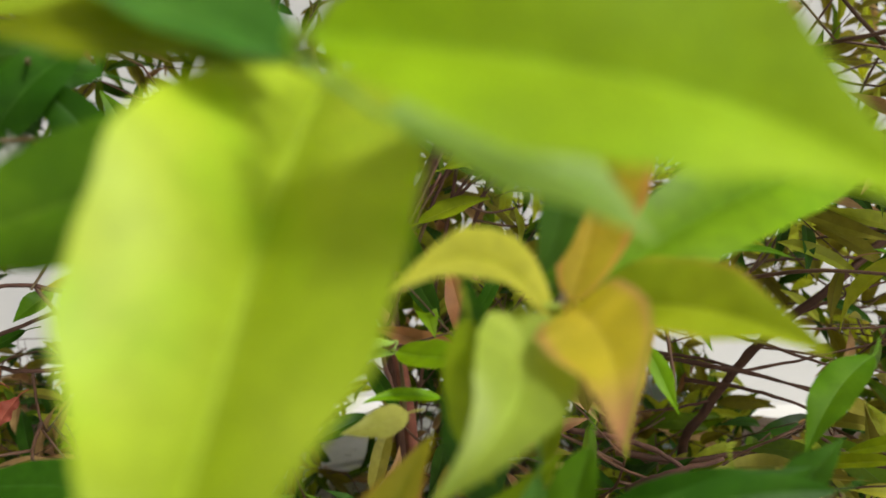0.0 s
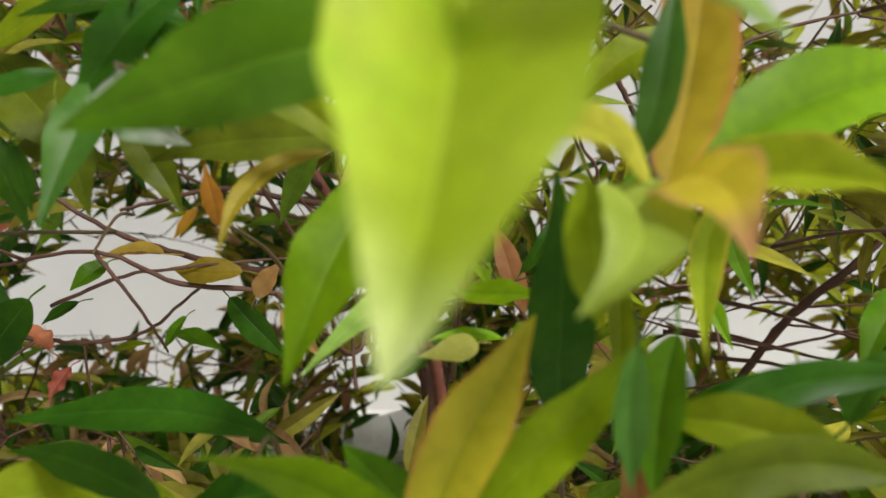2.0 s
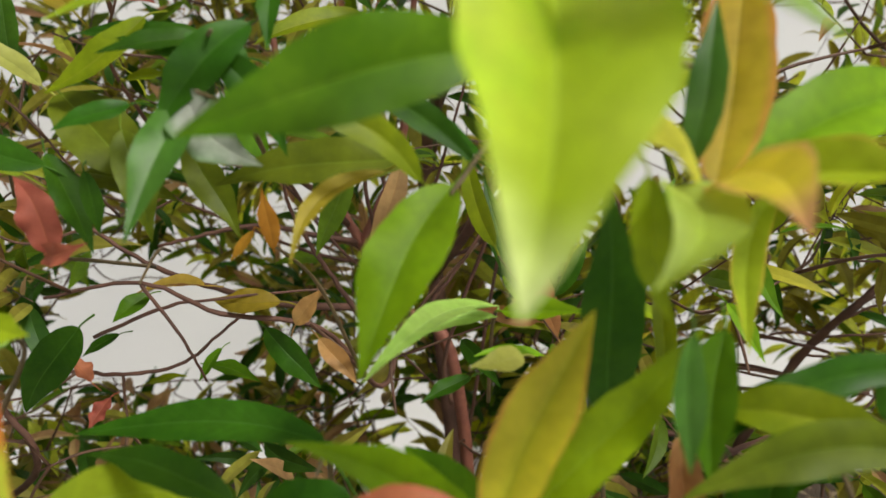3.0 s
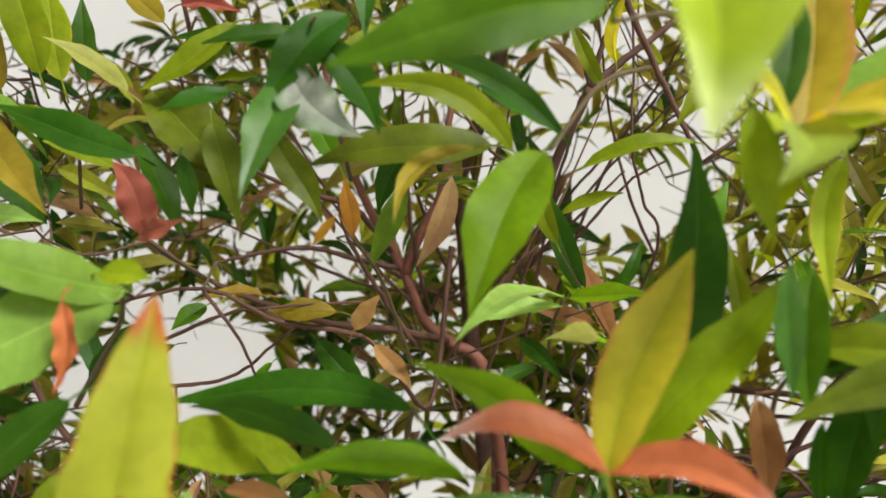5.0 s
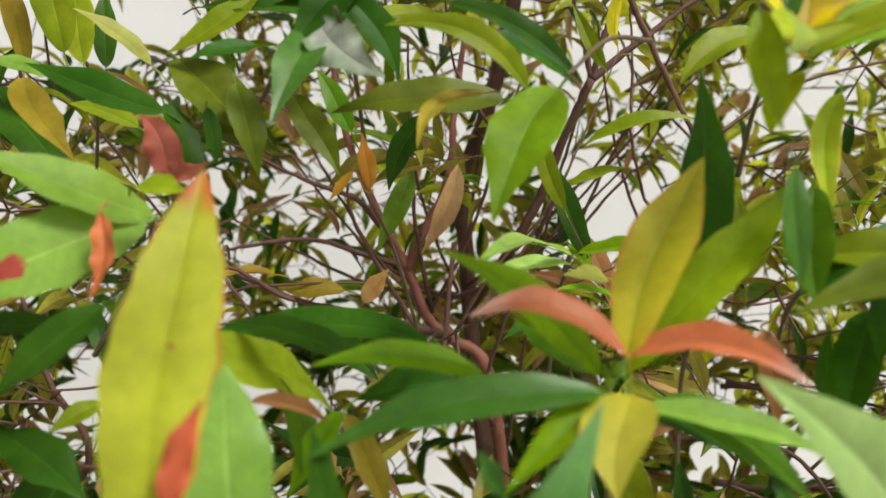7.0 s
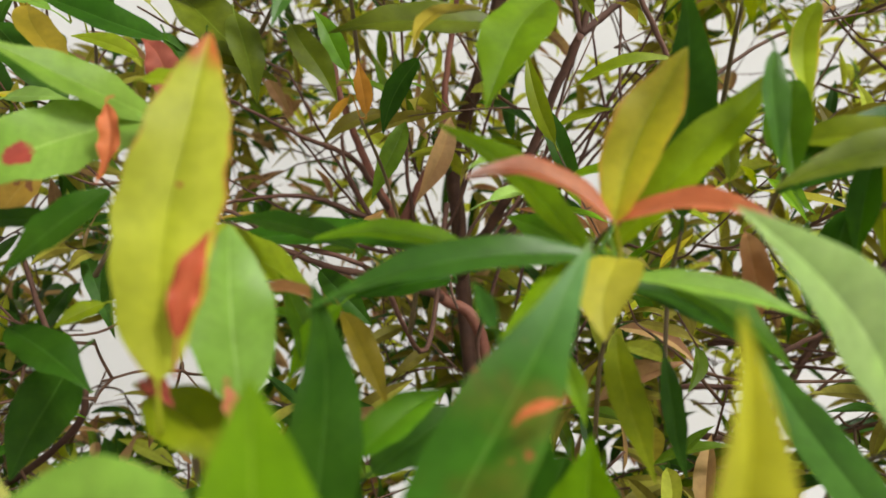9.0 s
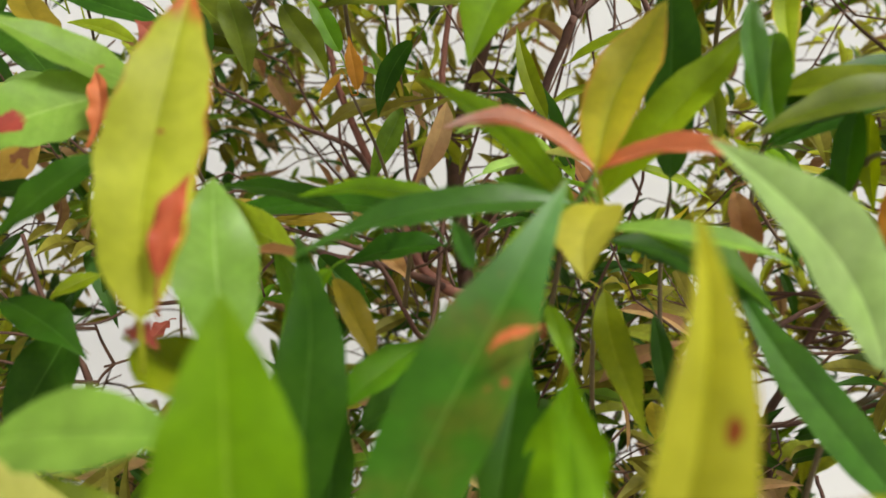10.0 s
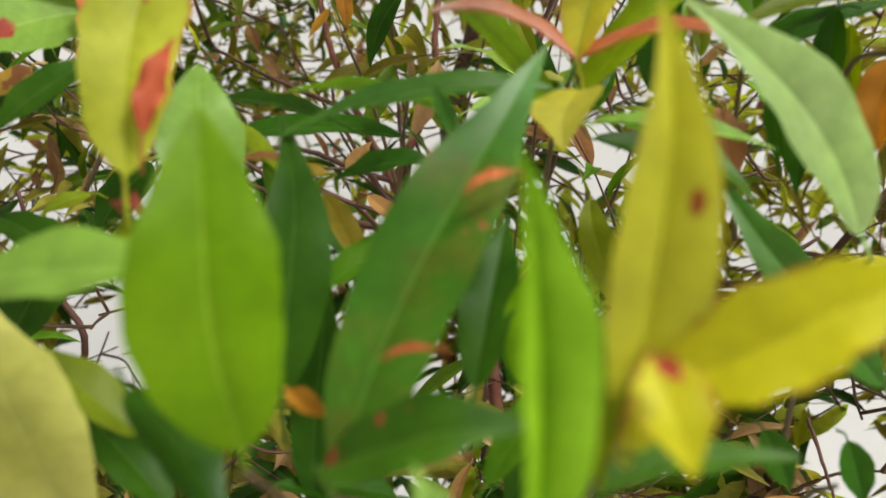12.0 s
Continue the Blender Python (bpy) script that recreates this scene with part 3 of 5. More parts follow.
# thin twigs that cross in front of the wall beside the slanting branch
slant = [q for shrub, ob, line, r0, r1 in STEMS if shrub is shrubs[2] and r0 == 0.0042 for q in line if q.z > 0.35]
for k in range(13):
    root = fan.choice(slant)
    side = 1 if k % 3 else -1
    tip = root + Vector((side * fan.uniform(0.05, 0.12), -fan.uniform(0.0, 0.05), fan.uniform(-0.035, 0.045)))
    stem(shrubs[2], fan.uniform(0.0009, 0.0014), 0.0006, root, root.lerp(tip, 0.4) + Vector((0, 0, fan.uniform(-0.006, 0.006))), tip)
stem(shrubs[1], 0.006, 0.0035, (-0.3600, 0.5600, -0.0200), (-0.3400, 0.5400, 0.2500), (-0.3000, 0.5000, 0.4800), (-0.3300, 0.4600, 0.8000))
stem(shrubs[1], 0.003, 0.0014, (-0.3300, 0.5300, 0.3000), (-0.1835, 0.4103, 0.3845), (-0.1966, 0.3907, 0.4380), (-0.2079, 0.3809, 0.4802))


def sprig(rng, start, way, length, r, pairs, wood, blades, size):
    """A leafy twig: a thin stem that arches over, with opposite drooping leaves."""
    line, p, d = [start], start.copy(), way.normalized()
    for k in range(7):
        d = (d + Vector((rng.uniform(-1, 1), rng.uniform(-1, 1), rng.uniform(-1, 0.8))) * 0.07).normalized()
        p = p + d * (length / 7)
        line.append(p.copy())
    if any(q.y < 0.28 or q.y > 0.90 or is_open(q) for q in line[1:]):
        return
    add_tube(wood[0], wood[1], line, r, r * 0.5, 5)
    # light put into leaf colour: paler mix likelier to the right and higher up
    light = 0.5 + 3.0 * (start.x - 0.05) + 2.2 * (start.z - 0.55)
    share = SHARE if rng.random() > light else SHARE_LIT
    turn = rng.uniform(0, 6.28)
    for k in range(pairs):
        at = line[min(7, 1 + round(6 * (k + 1) / pairs))]
        ahead = (line[-1] - line[-3]).normalized()
        side = Matrix.Rotation(turn + 1.57 * (k % 2) + rng.uniform(-0.3, 0.3), 3, ahead) @ ahead.orthogonal().normalized()
        for s in (-1, 1):
            out = (ahead * rng.uniform(0.5, 1.1) + side * s + Vector((0, -0.1, rng.uniform(-0.6, -0.05)))).normalized()
            long = size * rng.uniform(0.6, 1.2)
            base, tip = at + out * 0.003, at + out * (0.003 + long)
            if rng.random() < 0.14 or tip.y < 0.29 or tip.y > 0.93 or is_open(tip, rng):
                continue
            face = Vector((rng.uniform(-0.6, 0.6), rng.uniform(-1.0, -0.25), rng.uniform(0.2, 0.9)))
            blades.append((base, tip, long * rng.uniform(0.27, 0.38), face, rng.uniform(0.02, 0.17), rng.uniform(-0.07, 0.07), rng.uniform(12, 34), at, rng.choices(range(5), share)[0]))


# open places between the branches: middle, half sizes, slant of the long way
OPENINGS = [((-0.18, 0.62, 0.43), (0.105, 0.36, 0.047), (-0.39, -0.165)), ((0.157, 0.62, 0.566), (0.040, 0.34, 0.032), (0.22, 0.12)), ((0.31, 0.60, 0.394), (0.06, 0.30, 0.036), (0.42, -0.27)),
            ((0.34, 0.60, 0.305), (0.045, 0.30, 0.03), (0.51, -0.125)), ((-0.28, 0.60, 0.713), (0.06, 0.25, 0.03), (-0.49, 0.36)), ((0.004, 0.58, 0.322), (0.036, 0.36, 0.022), (-0.12, -0.414)), ((0.012, 0.62, 0.352), (0.028, 0.36, 0.018), (0.0, -0.17)), ((0.235, 0.60, 0.385), (0.026, 0.30, 0.03), (0.29, -0.30)),
            ((0.30, 0.60, 0.66), (0.045, 0.25, 0.024), (0.48, 0.25)),
            ((-0.240, 0.60, 0.719), (0.045, 0.25, 0.030), (-0.41, 0.39)), ((-0.264, 0.60, 0.752), (0.050, 0.25, 0.020), (-0.45, 0.44)), ((-0.364, 0.60, 0.731), (0.030, 0.25, 0.040), (-0.62, 0.41)),
            ((-0.256, 0.60, 0.426), (0.042, 0.25, 0.016), (-0.57, -0.22))]


# sparser places, in the same terms
SPARSE = [((-0.270, 0.60, 0.372), (0.040, 0.25, 0.035), (-0.45, -0.09)), ((-0.300, 0.60, 0.468), (0.035, 0.25, 0.022), (-0.50, 0.07)),
          ((-0.163, 0.55, 0.371), (0.085, 0.30, 0.035), (-0.44, -0.34)), ((-0.055, 0.50, 0.515), (0.085, 0.40, 0.040), (-0.13, 0.11)), ((0.085, 0.48, 0.60), (0.06, 0.30, 0.045), (0.15, 0.28))]


def is_open(p, rng=None):
    if rng and rng.random() < 0.6:
        for (x, y, z), (hx, hy, hz), (sx, sz) in SPARSE:
            d = p.y - y
            if ((p.x - x - sx * d) / hx) ** 2 + (d / hy) ** 2 + ((p.z - z - sz * d) / hz) ** 2 < 1:
                return True
    for (x, y, z), (hx, hy, hz), (sx, sz) in OPENINGS:
        d = p.y - y
        if ((p.x - x - sx * d) / hx) ** 2 + (d / hy) ** 2 + ((p.z - z - sz * d) / hz) ** 2 < 1:
            return True
    return False


def clothe(shrub, count, seed, singles, x0, x1):
    """Twigs and leaves all through a shrub: the nearest leaves singly, the rest as one mass."""
    rng = random.Random(seed)
    own = [(ob, q) for s, ob, line, r0, r1 in STEMS if s is shrub for q in line[2:]]
    wood, blades = ([], []), []
    ends = []
    for _ in range(count):
        p = Vector((rng.uniform(x0, x1), rng.uniform(0.31, 0.82), rng.uniform(0.08, 0.95) if rng.random() < 0.78 else rng.uniform(0.20, 0.46)))
        if not is_open(p, rng) and rng.random() < (1.0 if p.z < 0.42 else 0.95):
            ends.append(p)
    # the wood spreads outwards: each twig springs from the nearest older wood
    nodes = [q for ob, q in own]
    keeper = [ob for ob, q in own]
    old = np.array([q[:] for q in nodes])
    ends.sort(key=lambda p: float(np.min(np.sum((old - np.array(p[:])) ** 2, axis=1))))
    for p in ends:
        gaps = np.sum((old - np.array(p[:])) ** 2, axis=1) ** 0.5 + 0.6 * np.maximum(0.0, old[:, 2] - p.z)
        k = int(np.argmin(gaps))
        ob, root = keeper[k], nodes[k]
        gap = (p - root).length
        if gap > 0.16:
            continue
        bow = Vector((rng.uniform(-0.1, 0.1), rng.uniform(-0.1, 0.1), rng.uniform(-0.18, 0.08))) * gap
        line = smooth_line([root, root.lerp(p, 0.5) + bow, p], 4)
        if min(q.y for q in line) < 0.28 or any(is_open(q) for q in line[3:]):
            continue
        nodes += line[3::2]
        keeper += [ob] * len(line[3::2])
        old = np.vstack([old, [q[:] for q in line[3::2]]])
        r = 0.0007 + 0.005 * gap
        add_tube(wood[0], wood[1], line, r, 0.0006, 5)
        way = (line[-1] - line[-3]).normalized() + Vector((rng.uniform(-1, 1), rng.uniform(-1, 0.7), rng.uniform(-0.4, 1.0))) * 0.7
        mark = len(blades)
        sprig(rng, p, way, rng.uniform(0.06, 0.11), 0.0006, rng.randrange(4, 7), wood, blades, 0.046)
        for j in range(mark, len(blades)):
            blades[j] = (*blades[j], ob)
    mesh_object("brushwood", wood[0], wood[1], TWIG_BARK, shrub)["kind"] = "stuff"
    blades.sort(key=lambda b: (b[0].y + b[1].y) / 2 + 0.5 * max(0.0, abs(b[0].x) - 0.25))
    for base, tip, width, face, bend, sway, fold, at, tone, ob in blades[:singles]:
        verts, faces, uv = [], [], []
        add_leaf(verts, faces, uv, base, tip, width, face, bend, sway, fold, rows=9, half=2, rng=rng, stalk=at)
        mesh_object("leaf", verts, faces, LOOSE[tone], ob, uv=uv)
    verts, faces, uv, tones = [], [], [], []
    for base, tip, width, face, bend, sway, fold, at, tone, ob in blades[singles:]:
        before = len(faces)
        add_leaf(verts, faces, uv, base, tip, width, face, bend, sway, fold, rows=7, half=1, rng=rng)
        tones += [tone] * (len(faces) - before)
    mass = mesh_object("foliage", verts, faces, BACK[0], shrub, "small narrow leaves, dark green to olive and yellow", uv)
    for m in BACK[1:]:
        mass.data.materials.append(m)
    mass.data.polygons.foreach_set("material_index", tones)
    mass["kind"] = "stuff"


clothe(shrubs[0], 1280, 1, 300, -0.30, 0.32)
clothe(shrubs[1], 640, 2, 160, -0.62, -0.20)
clothe(shrubs[2], 700, 3, 200, 0.22, 0.66)


# dry leaves lying on the soil
litter = random.Random(8)
verts, faces, uv = [], [], []
for _ in range(260):
    p = Vector((litter.uniform(-0.5, 0.5), litter.uniform(0.55, 0.98), 0.2))
    a = litter.uniform(0, 6.28)
    long = litter.uniform(0.018, 0.04)
    p.z = 0.188 + 0.02 * noise.noise(Vector((p.x / 1.6, (p.y - 0.62) / 0.4, 0)) * 9) + 0.006
    add_leaf(verts, faces, uv, p, p + Vector((math.cos(a), math.sin(a), litter.uniform(0.0, 0.3))) * long, long * 0.35, Vector((litter.uniform(-0.4, 0.4), litter.uniform(-0.4, 0.4), 1)), litter.uniform(-0.1, 0.25), 0, litter.uniform(5, 30), rows=7, half=2, rng=litter)
tagged(mesh_object("leaf_litter", verts, faces, leaf_material("leaf_dry_litter", (0.20, 0.12, 0.06), (0.46, 0.38, 0.26), rib=(0.4, 0.3, 0.2), sheer=0.15, rough=0.7, island=True, vary=0.6), uv=uv), "scattered dry brown leaves lying on dark soil", "leaf litter", kind="stuff")


# ---------------------------------------------------------------- young shoots at the front
def shoot(points):
    """The thin stem of a leafy shoot at the front of the shrub."""
    line = smooth_line(points, 6)
    verts, faces = [], []
    add_tube(verts, faces, line, 0.0006, 0.0010, 7, 0.12, random.Random(len(bpy.data.objects)))
    ob = mesh_object("twig", verts, faces, GREEN_BARK, shrubs[0])
    SHOOTS[ob.name] = line
    return ob


def leaf(twig, mat, base, tip, width, face, bend, sway, fold, label="", keen=None):
    """One leaf of a shoot, with its stalk running to the stem."""
    rng = random.Random(len(bpy.data.objects))
    base = Vector(base)
    near = min(SHOOTS[twig.name], key=lambda q: (q - base).length)
    if (near - base).length > 0.016:
        away = (base - Vector(tip)).normalized()
        near = base + away * min(0.008, 0.25 * (base - Vector(tip)).length) + Vector((0, 0.004, -0.002))
    width *= math.cos(radians(fold)) / math.cos(radians(1.3 * fold))
    verts, faces, uv = [], [], []
    add_leaf(verts, faces, uv, base, tip, width, face, bend, sway, 1.3 * fold, wave=0.32 if mat in (RED, SCARLET, ASH) else 0.06, rows=36, half=5, rng=rng, stalk=near, twist=rng.uniform(-14, 14), keen=keen, rag=0.07 if mat in (YELLOW_RED_TIP, SPOTTED_YELLOW, PALE_SPOTTED) else 0.025)
    return mesh_object("leaf", verts, faces, mat, twig, label, uv)


SHOOTS = {}

twig = shoot([(0.0656, 0.1086, 0.5695), (0.0881, 0.1361, 0.6090), (0.1156, 0.1586, 0.6395)])
leaf(twig, LIME, (0.0652, 0.1350, 0.5698), (0.0549, 0.0850, 0.5175), 0.0480, (0.12, -0.89, 0.43), 0.06, 0, 30, "large lime-yellow young leaf hanging from a shoot")
leaf(twig, GRASS, (0.0677, 0.1048, 0.5712), (0.1258, 0.0993, 0.5550), 0.0300, (0.04, -0.89, 0.45), 0.05, -0.05, 22, "large lime-yellow young leaf held out level")
leaf(twig, PALE, (0.0740, 0.1120, 0.5643), (0.1025, 0.1125, 0.5510), 0.0170, (0.33, -0.65, 0.68), 0.02, -0.04, 20, "pale green leaf with a fine point")
leaf(twig, OLIVE, (0.0630, 0.1207, 0.5699), (0.0237, 0.1248, 0.5745), 0.0150, (0.00, -0.74, 0.67), 0.06, -0.03, 18)
leaf(twig, TEAL, (0.0649, 0.1147, 0.5698), (0.0367, 0.1197, 0.5793), 0.0150, (0.08, -0.77, 0.64), 0.04, 0.03, 18)

twig = shoot([(0.0993, 0.1614, 0.5332), (0.1105, 0.2159, 0.5367), (0.1243, 0.2714, 0.5232)])
leaf(twig, PEACH, (0.1022, 0.1675, 0.5322), (0.1164, 0.1828, 0.5966), 0.0235, (-0.30, -0.91, 0.28), -0.05, 0, 14, "upright peach-orange young leaf")
leaf(twig, TEAL, (0.0973, 0.1708, 0.5371), (0.1053, 0.1768, 0.5747), 0.0115, (-0.20, -0.95, 0.20), 0.03, 0.03, 14, "deep green leaf behind a peach-coloured one")
leaf(twig, BRIGHT, (0.1042, 0.1684, 0.5316), (0.1888, 0.2136, 0.5602), 0.0270, (0.22, -0.78, 0.59), 0.05, -0.05, 18)
leaf(twig, GILT_GREEN, (0.1042, 0.1664, 0.5311), (0.1350, 0.1388, 0.5321), 0.0230, (-0.20, -0.60, 0.70), 0.05, -0.07, 22, "yellow-green young leaf with an orange margin")
leaf(twig, SPEAR, (0.0980, 0.1632, 0.5307), (0.0712, 0.1434, 0.5380), 0.0140, (0.60, -0.64, 0.48), 0.1, 0.22, 24, "narrow curled yellow young leaf")
leaf(twig, CURLED, (0.0913, 0.1622, 0.5318), (0.0786, 0.1246, 0.5155), 0.0225, (0.15, -0.44, 0.89), 0.1, -0.14, 26, "lime young leaf curled downwards")
leaf(twig, HONEY, (0.1007, 0.1624, 0.5318), (0.1015, 0.1224, 0.5250), 0.0230, (-0.49, -0.16, 0.86), 0.12, -0.1, 10, "small orange-tipped young leaf curled down")
leaf(twig, GILT_GREEN, (0.1280, 0.2000, 0.5322), (0.1191, 0.1900, 0.4925), 0.0120, (-0.14, -0.98, 0.16), 0.03, 0.1, 20)
leaf(twig, LIMEOLIVE, (0.1163, 0.2000, 0.5262), (0.1205, 0.1950, 0.4948), 0.0080, (0.13, -0.96, -0.26), 0.03, -0.05, 20)
leaf(twig, OLIVE, (0.0954, 0.1526, 0.5216), (0.0948, 0.1719, 0.5118), 0.0100, (-0.82, -0.28, -0.50), 0.1, 0.05, 24)
leaf(twig, TEAL, (0.0969, 0.1631, 0.5017), (0.0965, 0.1616, 0.4716), 0.0100, (0.09, -1.00, 0.05), 0.05, 0.06, 18)
leaf(twig, OLIVE, (0.0833, 0.1482, 0.5343), (0.0880, 0.1495, 0.5063), 0.0120, (-0.25, -0.96, -0.09), 0.05, 0.03, 20)
leaf(twig, OLIVE, (0.1301, 0.2600, 0.5743), (0.0965, 0.2500, 0.5515), 0.0190, (-0.20, -0.88, 0.42), 0.08, 0.08, 18)

twig = shoot([(0.0547, 0.1582, 0.4568), (0.0547, 0.2059, 0.4513), (0.0547, 0.2532, 0.4268)])
leaf(twig, GILT, (0.0547, 0.1582, 0.4568), (0.0777, 0.1711, 0.5061), 0.0215, (-0.24, -0.90, 0.35), 0.05, -0.03, 14, "upright yellow leaf with an orange margin")
leaf(twig, GRASS, (0.0578, 0.1739, 0.4528), (0.1032, 0.1742, 0.5020), 0.0205, (-0.35, -0.80, 0.45), 0.05, 0.03, 18)
leaf(twig, ORANGE, (0.0547, 0.1582, 0.4568), (0.0189, 0.1478, 0.4659), 0.0130, (0.36, -0.73, 0.58), 0.05, 0.17, 20, "salmon-orange young leaf arching over")
leaf(twig, ORANGE, (0.0547, 0.1582, 0.4568), (0.0852, 0.1352, 0.4521), 0.0140, (-0.30, -0.56, 0.77), 0.05, -0.16, 20, "salmon-orange young leaf arching over")
leaf(twig, BRIGHT, (0.0537, 0.1830, 0.4516), (0.0114, 0.1571, 0.4807), 0.0170, (0.60, -0.78, 0.18), 0.05, 0.03, 18)
leaf(twig, TEAL, (0.0482, 0.1558, 0.4486), (-0.0166, 0.1469, 0.4338), 0.0160, (-0.05, -0.75, 0.65), 0.06, 0.05, 16, "long blue-green leaf")
leaf(twig, BRIGHT, (0.0495, 0.1618, 0.4496), (0.0259, 0.1459, 0.4285), 0.0130, (-0.25, -0.62, 0.74), 0.06, -0.06, 18)
leaf(twig, SPEAR, (0.0553, 0.1564, 0.4483), (0.0480, 0.1400, 0.4285), 0.0215, (-0.25, -0.66, 0.71), 0.1, 0.05, 14, "small bright yellow leaf")
leaf(twig, JADE, (0.0602, 0.1689, 0.4447), (0.1023, 0.1604, 0.4332), 0.0130, (0.05, -0.70, 0.71), 0.04, -0.04, 18)
leaf(twig, DARK, (0.0619, 0.1792, 0.4433), (0.1093, 0.1915, 0.4260), 0.0160, (0.37, -0.83, 0.41), 0.05, 0, 18)
leaf(twig, GREEN, (0.0667, 0.1744, 0.4464), (0.1011, 0.1675, 0.4223), 0.0170, (0.21, -0.82, 0.53), 0.05, -0.04, 18)
leaf(twig, GREEN, (0.0550, 0.1888, 0.4515), (0.0329, 0.2019, 0.4662), 0.0160, (-0.16, -0.84, 0.51), 0.05, 0, 18)

twig = shoot([(0.0460, 0.1849, 0.5318), (0.0685, 0.2349, 0.5623), (0.0960, 0.2849, 0.5818)])
leaf(twig, BRIGHT, (0.0465, 0.2044, 0.5345), (0.0250, 0.1743, 0.4889), 0.0260, (0.03, -0.76, 0.65), 0.05, 0.04, 12, "bright green leaf hanging straight down")
leaf(twig, OCHRE, (0.0270, 0.2220, 0.5389), (0.0050, 0.1958, 0.5134), 0.0090, (0.07, -0.74, 0.67), 0.04, 0.17, 20, "narrow yellow-orange leaf arching over")
leaf(twig, MOSS, (0.0332, 0.2447, 0.5438), (-0.0268, 0.2367, 0.5353), 0.0230, (-0.02, -0.91, 0.42), 0.04, 0.03, 14, "olive leaf hung level")
leaf(twig, OLIVE, (0.0378, 0.2083, 0.5352), (-0.0052, 0.2004, 0.5532), 0.0130, (0.24, -0.96, 0.16), 0.06, 0.16, 18)
leaf(twig, DARK, (0.0138, 0.2097, 0.5632), (0.0552, 0.2084, 0.5374), 0.0130, (0.18, -0.93, 0.33), 0.05, -0.07, 18)

twig = shoot([(0.0026, 0.1159, 0.3626), (0.0071, 0.1479, 0.3526), (0.0126, 0.1759, 0.3226)])
leaf(twig, SPOTTED, (0.0036, 0.1153, 0.3664), (0.0440, 0.1283, 0.4500), 0.0270, (-0.03, -0.98, 0.17), 0.05, -0.02, 12, "large dark green leaf with red-brown spots")
leaf(twig, SPOTTED, (0.0025, 0.1048, 0.3687), (0.0353, 0.0887, 0.3766), 0.0190, (-0.47, -0.68, 0.56), 0.06, 0, 16)
leaf(twig, GREEN, (-0.0059, 0.1576, 0.4024), (0.0158, 0.1707, 0.4178), 0.0160, (-0.07, -0.71, 0.70), 0.05, 0, 16)
leaf(twig, DARK, (0.0274, 0.1338, 0.3795), (0.0363, 0.1484, 0.4171), 0.0160, (-0.13, -0.91, 0.39), 0.05, 0, 16)
leaf(twig, TEAL, (0.0246, 0.1341, 0.4311), (0.0195, 0.1266, 0.4402), 0.0060, (0.44, -0.80, -0.41), 0.02, 0, 16)
leaf(twig, SCARLET, (0.0342, 0.1139, 0.4180), (0.0258, 0.1124, 0.4139), 0.0030, (-0.01, -0.94, 0.35), 0.05, 0.1, 20, "red withered edge on a dark green leaf")
leaf(twig, SCARLET, (0.0203, 0.1022, 0.3869), (0.0116, 0.1024, 0.3851), 0.0020, (-0.11, -0.88, 0.47), 0.05, 0.1, 20)

twig = shoot([(-0.0072, 0.0944, 0.3702), (-0.0072, 0.1309, 0.3557), (-0.0072, 0.1644, 0.3202)])
leaf(twig, VIVID, (-0.0064, 0.0920, 0.3728), (-0.0133, 0.0890, 0.4228), 0.0290, (0.37, -0.93, -0.00), 0.06, -0.05, 10, "large bright green leaf standing upright", keen=0.35)
leaf(twig, DARK, (-0.0125, 0.1437, 0.3786), (-0.0150, 0.1494, 0.4418), 0.0220, (0.44, -0.89, 0.10), 0.05, 0.03, 16, "dark green pointed leaf standing upright")
leaf(twig, CELADON, (-0.0275, 0.1422, 0.4146), (-0.0337, 0.1497, 0.4547), 0.0260, (0.49, -0.84, 0.23), 0.05, -0.04, 12, "pale waxy green leaf", keen=0.3)
leaf(twig, JADE, (-0.0263, 0.1071, 0.4012), (-0.0626, 0.1121, 0.3992), 0.0215, (-0.14, -0.82, 0.56), 0.06, 0, 14, "pale green leaf held level")
leaf(twig, DARK, (-0.0316, 0.1128, 0.3812), (-0.0096, 0.1012, 0.3587), 0.0150, (0.40, -0.60, 0.70), 0.05, 0, 14)
leaf(twig, OLIVE, (-0.0495, 0.1486, 0.4164), (-0.0277, 0.1395, 0.4003), 0.0220, (0.21, -0.70, 0.68), 0.06, -0.05, 14)
leaf(twig, MOSS, (-0.0403, 0.1400, 0.3712), (-0.0685, 0.1400, 0.3903), 0.0170, (0.42, -0.60, 0.68), 0.05, 0, 14)

twig = shoot([(-0.0483, 0.1468, 0.4176), (-0.0528, 0.1833, 0.4121), (-0.0583, 0.2168, 0.3876)])
leaf(twig, YELLOW_RED_TIP, (-0.0378, 0.1220, 0.4205), (-0.0365, 0.1378, 0.4956), 0.0275, (0.26, -0.95, 0.20), 0.03, -0.03, 10, "long yellow leaf with reddish withered edges", keen=0.15)
leaf(twig, SCARLET, (-0.0341, 0.1199, 0.4283), (-0.0301, 0.1242, 0.4491), 0.0078, (0.10, -1.00, 0.10), 0.04, -0.06, 8, "narrow red leaf against a yellow one")
leaf(twig, RED, (-0.0481, 0.1415, 0.4197), (-0.0381, 0.1320, 0.4154), 0.0070, (-0.20, -0.57, 0.80), 0.1, 0, 20)
leaf(twig, RED, (-0.0280, 0.1315, 0.4194), (-0.0265, 0.1308, 0.4092), 0.0060, (0.70, -0.69, 0.16), 0.1, 0, 20)

